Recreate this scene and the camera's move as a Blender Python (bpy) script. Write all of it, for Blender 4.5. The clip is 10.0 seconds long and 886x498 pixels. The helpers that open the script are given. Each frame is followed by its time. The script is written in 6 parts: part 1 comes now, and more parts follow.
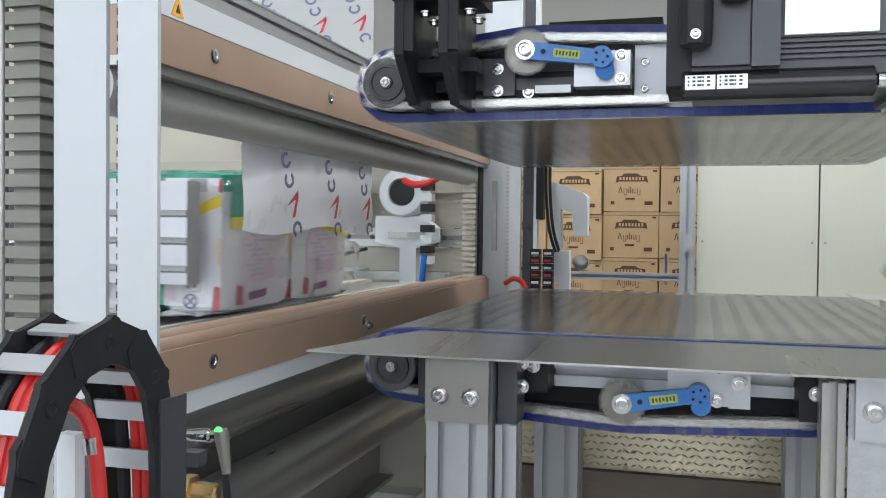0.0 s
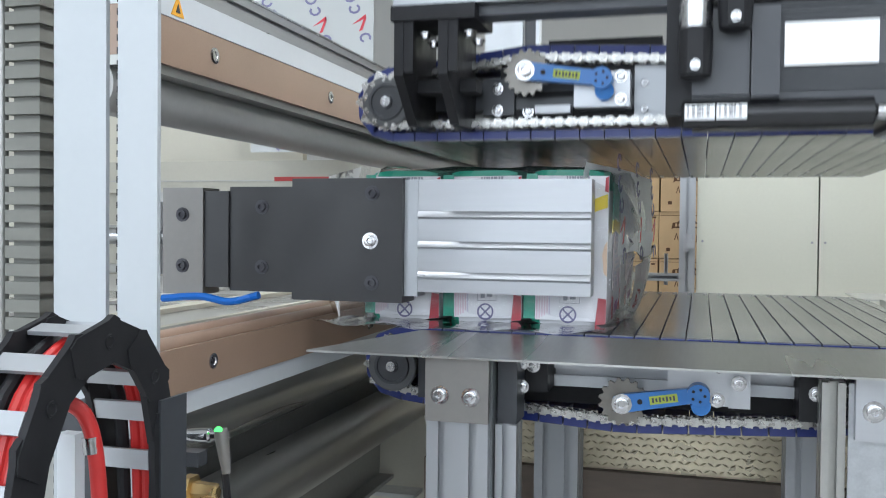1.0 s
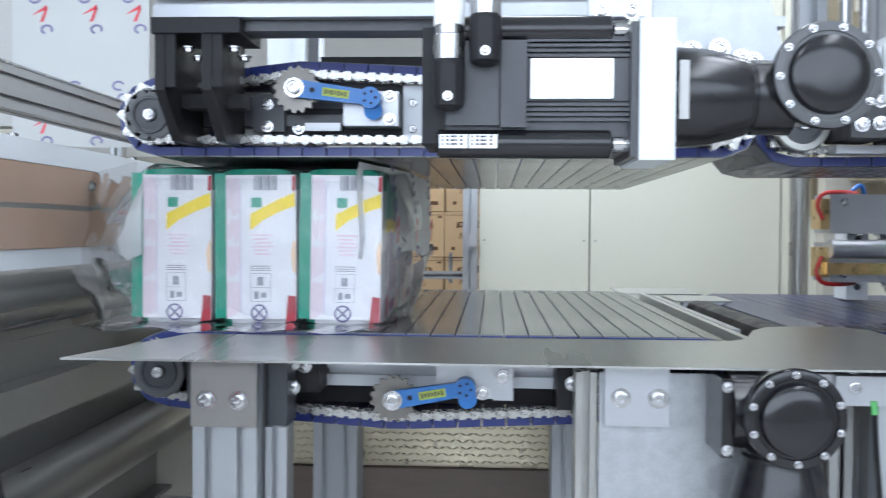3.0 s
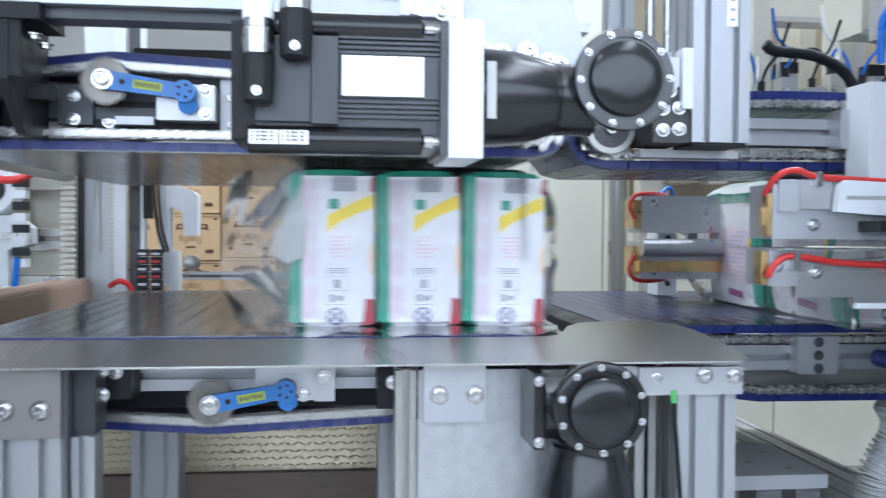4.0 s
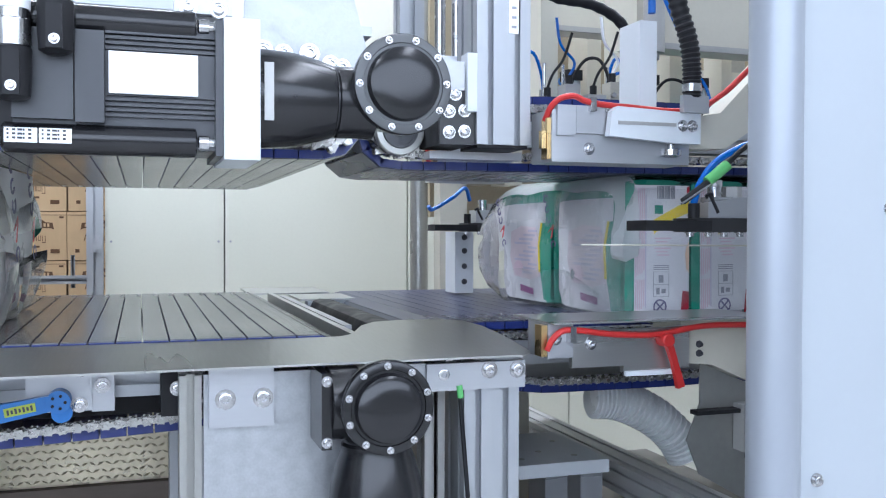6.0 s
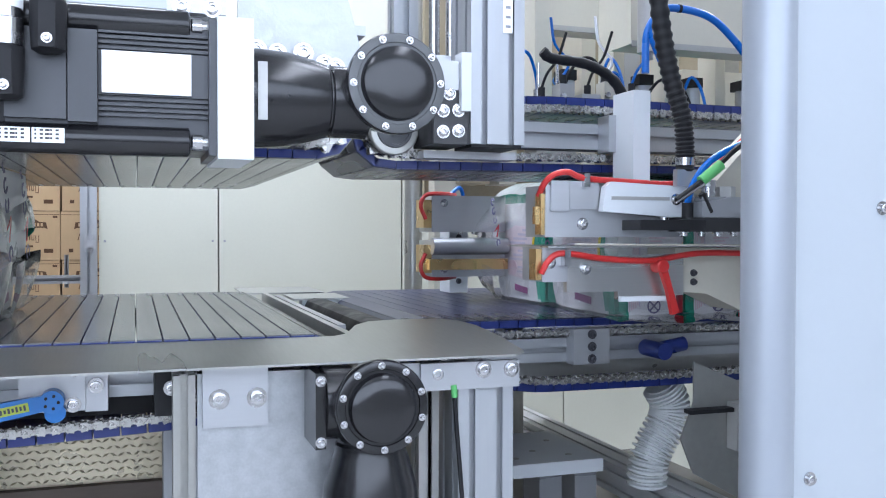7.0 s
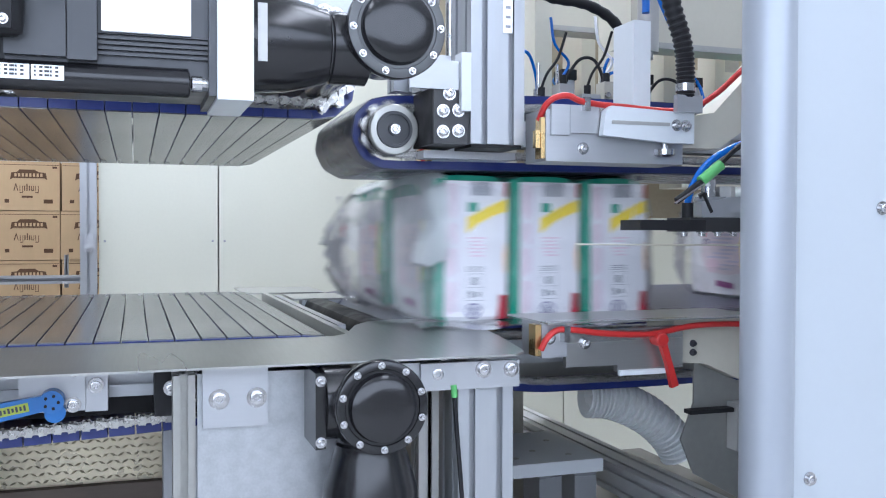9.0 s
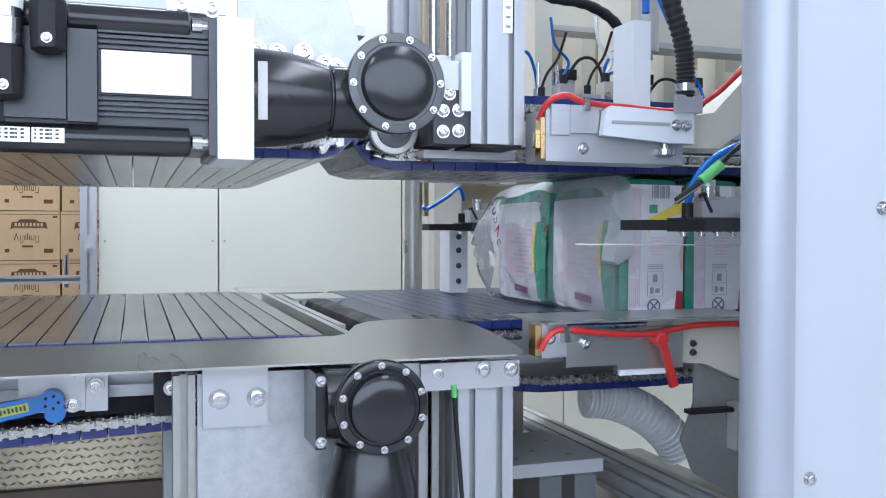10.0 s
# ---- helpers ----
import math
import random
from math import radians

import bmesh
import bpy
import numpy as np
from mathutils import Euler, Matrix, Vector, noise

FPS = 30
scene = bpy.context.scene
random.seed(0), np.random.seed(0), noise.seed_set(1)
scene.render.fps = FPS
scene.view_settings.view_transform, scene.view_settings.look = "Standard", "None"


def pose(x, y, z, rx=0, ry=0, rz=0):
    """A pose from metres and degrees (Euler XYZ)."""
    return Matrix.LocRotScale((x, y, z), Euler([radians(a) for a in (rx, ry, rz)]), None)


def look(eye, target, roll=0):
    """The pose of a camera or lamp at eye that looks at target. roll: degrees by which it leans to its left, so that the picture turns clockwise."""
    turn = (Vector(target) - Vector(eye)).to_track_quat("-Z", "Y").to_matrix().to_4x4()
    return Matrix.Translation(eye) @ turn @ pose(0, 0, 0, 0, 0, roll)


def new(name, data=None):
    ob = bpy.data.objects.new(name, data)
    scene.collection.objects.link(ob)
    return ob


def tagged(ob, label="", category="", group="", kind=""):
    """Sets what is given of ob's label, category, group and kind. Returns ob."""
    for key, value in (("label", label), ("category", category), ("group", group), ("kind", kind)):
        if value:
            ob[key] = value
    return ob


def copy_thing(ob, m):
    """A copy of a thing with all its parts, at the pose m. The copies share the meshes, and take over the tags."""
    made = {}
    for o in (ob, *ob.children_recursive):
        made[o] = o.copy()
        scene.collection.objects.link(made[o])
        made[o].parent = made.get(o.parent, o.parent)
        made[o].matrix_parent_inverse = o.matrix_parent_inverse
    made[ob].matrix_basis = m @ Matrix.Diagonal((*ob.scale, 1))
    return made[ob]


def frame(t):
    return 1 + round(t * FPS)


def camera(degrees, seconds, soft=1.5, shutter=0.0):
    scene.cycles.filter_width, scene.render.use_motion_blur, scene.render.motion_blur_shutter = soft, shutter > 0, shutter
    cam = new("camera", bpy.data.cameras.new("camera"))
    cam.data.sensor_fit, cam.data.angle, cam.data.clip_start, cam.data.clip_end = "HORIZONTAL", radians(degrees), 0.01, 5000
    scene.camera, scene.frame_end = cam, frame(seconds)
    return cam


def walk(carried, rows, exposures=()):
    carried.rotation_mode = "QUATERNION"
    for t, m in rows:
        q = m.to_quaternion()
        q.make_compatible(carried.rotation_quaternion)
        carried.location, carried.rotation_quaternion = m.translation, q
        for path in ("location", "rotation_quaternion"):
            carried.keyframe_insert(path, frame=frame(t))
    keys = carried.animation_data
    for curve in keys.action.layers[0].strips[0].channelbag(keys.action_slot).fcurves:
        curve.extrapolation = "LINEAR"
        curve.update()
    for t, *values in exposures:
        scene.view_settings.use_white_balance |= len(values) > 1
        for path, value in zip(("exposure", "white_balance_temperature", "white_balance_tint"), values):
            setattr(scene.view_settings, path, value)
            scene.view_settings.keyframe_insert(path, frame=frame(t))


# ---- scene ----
cam = camera(51.7, 10.0, soft=1.1, shutter=0.5)
CAM_Z = 1.15
PIVOT = 0.184      # the lens stands this far ahead of the tripod's pan axis


def pan(yaw, pitch, roll):
    a = radians(yaw)
    return pose(-PIVOT * math.sin(a), PIVOT * math.cos(a), CAM_Z, 90 + pitch, roll, yaw)


PAN = [(0, 15.77, -1.31, -.6), (1.0, 15.77, -1.32, -.6), (1.2, 15.05, -1.32, -.6), (1.5, 14.02, -1.32, -.6),
       (2, 11.19, -1.28, -.53), (2.5, 7.64, -1.25, -.48), (2.7, 5.9, -1.24, -.46), (3.25, 0.6, -1.2, -.43),
       (3.8, -4.75, -1.16, -.39), (4, -6.73, -1.15, -.38), (4.5, -11.55, -1.11, -.36), (5, -15.25, -1.09, -.24),
       (5.5, -17.29, -1.08, -.14), (6, -18.32, -1.09, -.13), (6.5, -18.62, -1.11, -.12), (7.5, -18.65, -1.12, -.12),
       (10, -18.65, -1.12, -.12)]
walk(cam, [(t, pan(y, p, r)) for t, y, p, r in PAN],
     exposures=((0, -0.30, 6230, 11), (1.0, -0.26, 6020, 10), (2.5, -0.08, 5820, 11), (4.5, 0.0, 5520, 12), (7.5, -0.02, 5550, 15), (10, -0.02, 5550, 15)))

# ---- light: bright hall, unseen luminaires added overhead, unseen window band added behind the camera ----
world = bpy.data.worlds.new("world")
scene.world = world
world.use_nodes = True
world.node_tree.nodes["Background"].inputs[0].default_value = (0.80, 0.90, 1.0, 1)
world.node_tree.nodes["Background"].inputs[1].default_value = 0.35
scene.view_settings.exposure = 0.0


def area(name, m, sx, sy, watts, colour):
    d = bpy.data.lights.new(name, "AREA")
    d.shape, d.size, d.size_y, d.energy, d.color = "RECTANGLE", sx, sy, watts, colour
    ob = new(name, d)
    ob.matrix_world = m
    return ob


COOL = (0.93, 0.97, 1.0)
area("hall_lamp", look((-1.2, 0.4, 3.55), (-1.2, 0.4, 0)), 0.5, 4.0, 24, COOL)
area("hall_lamp", look((1.3, 0.4, 3.55), (1.3, 0.4, 0)), 0.5, 4.0, 24, COOL)
# rear and right lamps added to brighten the back and the exit side
area("hall_lamp", look((0.3, 3.2, 3.55), (0.3, 3.2, 0)), 4.6, 0.6, 98, (1.0, 0.97, 0.92))
area("hall_lamp", look((3.3, 2.6, 3.55), (3.3, 2.6, 0)), 0.5, 4.0, 40, (1.0, 0.97, 0.93))
# unseen light added behind the camera to brighten the front faces
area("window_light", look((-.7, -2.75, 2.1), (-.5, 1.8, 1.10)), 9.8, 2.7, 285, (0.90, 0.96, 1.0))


# ---- materials ----
def mat(name, colour, rough=0.5, metal=0.0, var=0.12, scale=6.0, fine=90.0, bump=0.05, stretch=(1, 1, 1), coat=0.0, rvar=0.12, spec=0.5):
    m = bpy.data.materials.new(name)
    m.use_nodes = True
    nt = m.node_tree
    b = nt.nodes["Principled BSDF"]
    b.inputs["Metallic"].default_value = metal
    b.inputs["Coat Weight"].default_value = coat
    b.inputs["Specular IOR Level"].default_value = spec
    co = nt.nodes.new("ShaderNodeTexCoord")
    mp = nt.nodes.new("ShaderNodeMapping")
    mp.inputs["Scale"].default_value = stretch
    nt.links.new(co.outputs["Object"], mp.inputs[0])
    big, small = nt.nodes.new("ShaderNodeTexNoise"), nt.nodes.new("ShaderNodeTexNoise")
    big.inputs["Scale"].default_value, small.inputs["Scale"].default_value = scale, fine
    big.inputs["Detail"].default_value, small.inputs["Detail"].default_value = 4, 3
    for n in (big, small):
        nt.links.new(mp.outputs[0], n.inputs["Vector"])
    add = nt.nodes.new("ShaderNodeMath")
    add.operation = "MULTIPLY_ADD"
    nt.links.new(small.outputs[0], add.inputs[0])
    add.inputs[1].default_value = 0.4
    nt.links.new(big.outputs[0], add.inputs[2])
    ramp = nt.nodes.new("ShaderNodeMapRange")
    ramp.inputs[1].default_value, ramp.inputs[2].default_value = 0.35, 1.05
    ramp.inputs[3].default_value, ramp.inputs[4].default_value = 1 - var, 1 + var
    nt.links.new(add.outputs[0], ramp.inputs[0])
    mul = nt.nodes.new("ShaderNodeVectorMath")
    mul.operation = "SCALE"
    mul.inputs[0].default_value = colour[:3]
    nt.links.new(ramp.outputs[0], mul.inputs["Scale"])
    nt.links.new(mul.outputs[0], b.inputs["Base Color"])
    rr = nt.nodes.new("ShaderNodeMapRange")
    rr.inputs[1].default_value, rr.inputs[2].default_value = 0.3, 0.75
    rr.inputs[3].default_value, rr.inputs[4].default_value = max(0.03, rough - rvar), min(1, rough + rvar)
    nt.links.new(big.outputs[0], rr.inputs[0])
    nt.links.new(rr.outputs[0], b.inputs["Roughness"])
    if bump:
        bp = nt.nodes.new("ShaderNodeBump")
        bp.inputs["Strength"].default_value, bp.inputs["Distance"].default_value = bump, 0.002
        nt.links.new(small.outputs[0], bp.inputs["Height"])
        nt.links.new(bp.outputs[0], b.inputs["Normal"])
    return m


def film_mat(name, tint, haze, rough=0.12, milkiness=(0.9, 0.91, 0.93)):
    m = bpy.data.materials.new(name)
    m.use_nodes = True
    nt = m.node_tree
    nt.nodes.remove(nt.nodes["Principled BSDF"])
    out = nt.nodes["Material Output"]
    clear, gloss, milk = (nt.nodes.new("ShaderNodeBsdf" + k) for k in ("Transparent", "Glossy", "Diffuse"))
    clear.inputs[0].default_value = (*tint, 1)
    milk.inputs[0].default_value = (*milkiness, 1)
    back = nt.nodes.new("ShaderNodeBsdfTranslucent")
    back.inputs[0].default_value = (*milkiness, 1)
    both = nt.nodes.new("ShaderNodeMixShader")
    both.inputs[0].default_value = 0.45
    nt.links.new(milk.outputs[0], both.inputs[1])
    nt.links.new(back.outputs[0], both.inputs[2])
    gloss.inputs["Roughness"].default_value = rough
    co, n = nt.nodes.new("ShaderNodeTexCoord"), nt.nodes.new("ShaderNodeTexNoise")
    n.inputs["Scale"].default_value, n.inputs["Detail"].default_value, n.inputs["Distortion"].default_value = 11, 4, 1.4
    nt.links.new(co.outputs["Object"], n.inputs["Vector"])
    bp = nt.nodes.new("ShaderNodeBump")
    bp.inputs["Strength"].default_value, bp.inputs["Distance"].default_value = 0.55, 0.005
    crease = nt.nodes.new("ShaderNodeTexNoise")
    crease.noise_type = "RIDGED_MULTIFRACTAL"
    crease.inputs["Scale"].default_value, crease.inputs["Detail"].default_value, crease.inputs["Distortion"].default_value = 16, 3, 0.8
    nt.links.new(co.outputs["Object"], crease.inputs["Vector"])
    fold = nt.nodes.new("ShaderNodeMath")
    fold.operation = "MULTIPLY_ADD"
    nt.links.new(crease.outputs[0], fold.inputs[0])
    fold.inputs[1].default_value = 0.16
    nt.links.new(n.outputs[0], fold.inputs[2])
    nt.links.new(fold.outputs[0], bp.inputs["Height"])
    fr = nt.nodes.new("ShaderNodeFresnel")
    fr.inputs[0].default_value = 1.25
    for x in (gloss, milk, fr):
        nt.links.new(bp.outputs[0], x.inputs["Normal"])
    a, c = nt.nodes.new("ShaderNodeMixShader"), nt.nodes.new("ShaderNodeMixShader")
    a.inputs[0].default_value = haze
    nt.links.new(clear.outputs[0], a.inputs[1])
    nt.links.new(both.outputs[0], a.inputs[2])
    nt.links.new(fr.outputs[0], c.inputs[0])
    nt.links.new(a.outputs[0], c.inputs[1])
    nt.links.new(gloss.outputs[0], c.inputs[2])
    nt.links.new(c.outputs[0], out.inputs[0])
    return m


def glow_mat(name, colour, power):
    m = bpy.data.materials.new(name)
    m.use_nodes = True
    b = m.node_tree.nodes["Principled BSDF"]
    b.inputs["Base Color"].default_value = (*colour, 1)
    b.inputs["Emission Color"].default_value = (*colour, 1)
    b.inputs["Emission Strength"].default_value = power
    return m


M = {
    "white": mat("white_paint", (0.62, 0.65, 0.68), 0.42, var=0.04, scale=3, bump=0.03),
    # white paint toned down where the posts catch too much window light
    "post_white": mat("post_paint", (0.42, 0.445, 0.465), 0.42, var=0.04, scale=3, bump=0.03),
    "plate": mat("streaked_plate_steel", (0.47, 0.475, 0.46), 0.33, 0.85, var=0.16, scale=5, fine=220, bump=0.05, stretch=(1, .06, 1), rvar=0.08),
    "panel": mat("enclosure_paint", (0.40, 0.432, 0.465), 0.5, var=0.02, scale=1.5, bump=0.02, rvar=0.03),
    "pipe": mat("silver_grey_paint", (0.32, 0.345, 0.385), 0.32, 0.2, var=0.02, scale=2, bump=0, rvar=0.02),
    "cabinet": mat("cabinet_paint", (0.56, 0.57, 0.495), 0.5, var=0.05, scale=1.2, bump=0.02),
    # bellows cloth darkened to stand in for shade on the enclosed entry side
    "fold": mat("bellows_fabric", (0.175, 0.175, 0.155), 0.6, var=0.1, scale=4),
    "beige": mat("beige_paint", (0.54, 0.52, 0.44), 0.5, var=0.06, scale=2),
    # aluminium lightened to make up for weak light under the exit
    "bed": mat("pale_bed_aluminium", (0.60, 0.61, 0.62), 0.4, 0.3, var=0.08, scale=3, bump=0.03, stretch=(1, .05, 1)),
    # cream darkened to offset the strong rear lamp
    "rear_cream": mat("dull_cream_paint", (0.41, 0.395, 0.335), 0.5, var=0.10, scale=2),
    "alu": mat("anodised_aluminium", (0.40, 0.415, 0.435), 0.46, 0.65, var=0.06, scale=3, bump=0.03, stretch=(1, 1, .05)),
    "mill": mat("milled_aluminium", (0.42, 0.43, 0.45), 0.38, 0.6, var=0.08, scale=8, fine=120, bump=0.04, stretch=(.08, 1, 1)),
    "steel": mat("brushed_steel", (0.52, 0.52, 0.51), 0.30, 0.9, var=0.10, scale=2.5, fine=260, bump=0.05, stretch=(.03, 1, 1)),
    "bright": mat("zinc_plated_steel", (0.48, 0.48, 0.49), 0.22, 1.0, var=0.15, scale=60, bump=0.02),
    "tooth": mat("worn_sprocket_steel", (0.17, 0.16, 0.145), 0.36, 0.8, var=0.15, scale=40),
    "beam": mat("grey_beam_steel", (0.31, 0.315, 0.32), 0.32, 0.6, var=0.10, scale=3, fine=160, stretch=(1, .05, 1)),
    "chain": mat("chain_steel", (0.40, 0.395, 0.38), 0.28, 0.85, var=0.14, scale=90, fine=320, bump=0.06),
    "dark_steel": mat("dark_steel", (0.36, 0.36, 0.34), 0.35, 0.7, var=0.15, scale=5, stretch=(1, .1, 1)),
    "grey": mat("grey_steel", (0.38, 0.38, 0.37), 0.45, 0.3, var=0.1, scale=4),
    "motor": mat("anthracite_paint", (0.044, 0.047, 0.054), 0.42, var=0.12, scale=12, bump=0.05),
    "black": mat("black_enamel", (0.012, 0.012, 0.014), 0.2, var=0.2, scale=10, bump=0.01, rvar=.05),
    "plastic": mat("black_plastic", (0.018, 0.018, 0.020), 0.5, var=0.2, scale=20, bump=0.06, spec=0.2),
    "block": mat("grey_plastic_block", (0.022, 0.022, 0.024), 0.4, var=0.15, scale=9, bump=0.05),
    "slat_top": mat("slat_face", (0.175, 0.18, 0.185), 0.24, 0.55, var=0.18, scale=4, fine=150, bump=0.04, stretch=(1, .15, 1)),
    "slat_blue": mat("blue_slat_face", (0.035, 0.039, 0.078), 0.30, 0.05, var=0.18, scale=4, fine=150, bump=0.04, stretch=(1, .15, 1), spec=0.3),
    "ring": mat("dark_grey_enamel", (0.085, 0.088, 0.092), 0.35, var=0.1, scale=14, bump=0.02),
    "apron": mat("grey_apron_sheet", (0.36, 0.36, 0.34), 0.4, 0.4, var=0.15, scale=3),
    "bracket": mat("dark_bracket_steel", (0.21, 0.20, 0.19), 0.42, 0.4, var=0.1, scale=5),
    "dull": mat("dull_brown_panel", (0.34, 0.29, 0.20), 0.6, var=0.2, scale=4),
    "blue": mat("blue_plastic", (0.012, 0.025, 0.16), 0.35, var=0.15, scale=14, bump=0.03),
    "arm": mat("blue_tensioner_paint", (0.03, 0.16, 0.46), 0.4, var=0.12, scale=25),
    "yellow": mat("yellow_label", (0.36, 0.44, 0.05), 0.5, var=0.08),
    "ink": mat("dark_print", (0.05, 0.05, 0.06), 0.6),
    "paper": mat("label_paper", (0.88, 0.89, 0.90), 0.6, var=0.02, bump=0),
    "brown": mat("ptfe_glass_cloth", (0.34, 0.235, 0.172), 0.32, var=0.10, scale=9, fine=300, bump=0.05, rvar=0.03),
    "galv": mat("galvanised_sheet", (0.40, 0.415, 0.43), 0.42, 0.6, var=0.16, scale=55, fine=260, bump=0.12),
    "brass": mat("brass", (0.60, 0.43, 0.20), 0.32, 1.0, var=0.15, scale=20),
    "red": mat("red_cable", (0.46, 0.022, 0.02), 0.4, var=0.1, scale=20),
    "air_blue": mat("blue_air_tube", (0.01, 0.13, 0.52), 0.3, var=0.08),
    "green": mat("green_sleeve", (0.13, 0.45, 0.14), 0.5),
    "card": mat("cardboard", (0.56, 0.40, 0.23), 0.8, var=0.10, scale=5, fine=60, bump=0.05, stretch=(1, 1, .3)),
    "card_print": mat("brown_print", (0.11, 0.055, 0.025), 0.75),
    "pack_white": mat("pack_white_film", (0.76, 0.76, 0.79), 0.3, var=0.04, scale=10, fine=40, bump=0.25),
    "pack_green": mat("pack_green_film", (0.03, 0.30, 0.20), 0.3, var=0.10, scale=10, fine=40, bump=0.25),
    "pack_yellow": mat("pack_yellow_print", (0.85, 0.66, 0.02), 0.35),
    "pack_pink": mat("pack_pink_print", (0.70, 0.54, 0.62), 0.45),
    "pack_lilac": mat("pack_lilac_print", (0.56, 0.52, 0.64), 0.4, var=0.15, scale=18),
    "pack_blush": mat("pack_blush_print", (0.72, 0.62, 0.67), 0.4, var=0.10, scale=22),
    "pack_red": mat("pack_red_print", (0.38, 0.02, 0.04), 0.4),
    "pack_purple": mat("pack_purple_print", (0.25, 0.04, 0.20), 0.4),
    "pack_ink": mat("pack_violet_print", (0.16, 0.15, 0.28), 0.5),
    "pack_grey": mat("pack_grey_print", (0.28, 0.29, 0.33), 0.5),
    "web": mat("white_web_film", (0.43, 0.445, 0.44), 0.4, var=0.03, scale=2, fine=14, bump=0.12),
    "pack_peach": mat("pack_peach_print", (0.80, 0.58, 0.40), 0.45),
    "print_red": mat("red_film_print", (0.62, 0.04, 0.06), 0.4),
    "floor": mat("hall_floor", (0.60, 0.595, 0.58), 0.55, var=0.15, scale=1.5),
    "wood": mat("brown_board", (0.19, 0.15, 0.12), 0.6, var=0.25, scale=3, stretch=(.2, 1, 1)),
    "checker": mat("checker_plate", (0.70, 0.63, 0.47), 0.34, 0.5, var=0.12, scale=10),
    "hall": mat("hall_wall", (0.66, 0.66, 0.64), 0.7, var=0.05, scale=1),
    "orange": mat("warning_orange", (0.85, 0.42, 0.03), 0.5),
    "bag": film_mat("clear_bag_film", (1.0, 1.0, 1.0), 0.10, 0.07),
    "flap": film_mat("loose_bag_film", (1.0, 1.0, 1.0), 0.15, 0.08),
    "printed": film_mat("white_bag_film", (1.0, 1.0, 1.0), 0.78, 0.14),
    "curtain": mat("milky_printed_film", (0.86, 0.87, 0.90), 0.36, var=0.03, scale=8, fine=30, bump=0.2),
    "hose": mat("ribbed_white_plastic", (0.80, 0.82, 0.82), 0.25, var=0.05, scale=20),
    "sheet": film_mat("clear_web_film", (0.985, 0.985, 0.98), 0.04, 0.08),
    "duct": film_mat("clear_duct", (1.0, 1.0, 1.0), 0.55, 0.2, (0.96, 0.97, 0.97)),
    "led": glow_mat("green_led", (0.10, 1.0, 0.15), 1.4),
    "tube": glow_mat("luminaire", (1.0, 0.98, 0.94), 6.0),
}


# ---- mesh helpers ----
def box(bm, x0, x1, y0, y1, z0, z1):
    v = [bm.verts.new((x, y, z)) for z in (z0, z1) for y in (y0, y1) for x in (x0, x1)]
    for f in ((0, 2, 3, 1), (4, 5, 7, 6), (0, 1, 5, 4), (2, 6, 7, 3), (0, 4, 6, 2), (1, 3, 7, 5)):
        bm.faces.new([v[i] for i in f])
    return bm


def basis(d):
    d = Vector(d).normalized()
    a = d.cross((0, 0, 1) if abs(d.z) < .9 else (1, 0, 0)).normalized()
    return d, a, d.cross(a)


def lathe(bm, p, axis, profile, seg=24):
    """Rings of (distance along axis, radius) round the axis from p."""
    p = Vector(p)
    d, a, b = basis(axis)
    rings = []
    for h, r in profile:
        rings.append([bm.verts.new(p + d * h + (a * math.cos(k * math.tau / seg) + b * math.sin(k * math.tau / seg)) * max(r, 1e-5)) for k in range(seg)])
    for u, w in zip(rings, rings[1:]):
        for k in range(seg):
            bm.faces.new((u[k], u[(k + 1) % seg], w[(k + 1) % seg], w[k]))
    bm.faces.new(rings[0][::-1])
    bm.faces.new(rings[-1])
    return bm


def cyl(bm, p0, p1, r, seg=20, r2=None):
    d = Vector(p1) - Vector(p0)
    return lathe(bm, p0, d, [(0, r), (d.length, r if r2 is None else r2)], seg)


def bolt(bm, p, axis, r=0.007, h=0.007):
    """A socket screw on a washer; axis points out."""
    lathe(bm, p, axis, [(0, r * 1.5), (.0015, r * 1.5), (.0016, r), (h, r), (h + .0005, r * .85), (h + .0005, r * .5), (h * .5, r * .45)], 12)
    return bm


def poly(bm, pts, axis, a, b):
    """Extrudes an outline along an axis from a to b; pts are the other two coordinates in xyz order."""
    def at(p, h):
        return {"x": (h, p[0], p[1]), "y": (p[0], h, p[1]), "z": (p[0], p[1], h)}[axis]
    u, w = [bm.verts.new(at(p, a)) for p in pts], [bm.verts.new(at(p, b)) for p in pts]
    n = len(pts)
    bm.faces.new(u)
    bm.faces.new(w[::-1])
    for k in range(n):
        bm.faces.new((u[k], w[k], w[(k + 1) % n], u[(k + 1) % n]))
    return bm


def spline(pts, n=8):
    pts = [Vector(p) for p in pts]
    e = [pts[0] * 2 - pts[1], *pts, pts[-1] * 2 - pts[-2]]
    out = []
    for i in range(1, len(e) - 2):
        for k in range(n):
            t = k / n
            a, b, c, d = e[i - 1], e[i], e[i + 1], e[i + 2]
            out.append(.5 * (2 * b + (c - a) * t + (2 * a - 5 * b + 4 * c - d) * t * t + (3 * b - a - 3 * c + d) * t ** 3))
    return out + [pts[-1]]


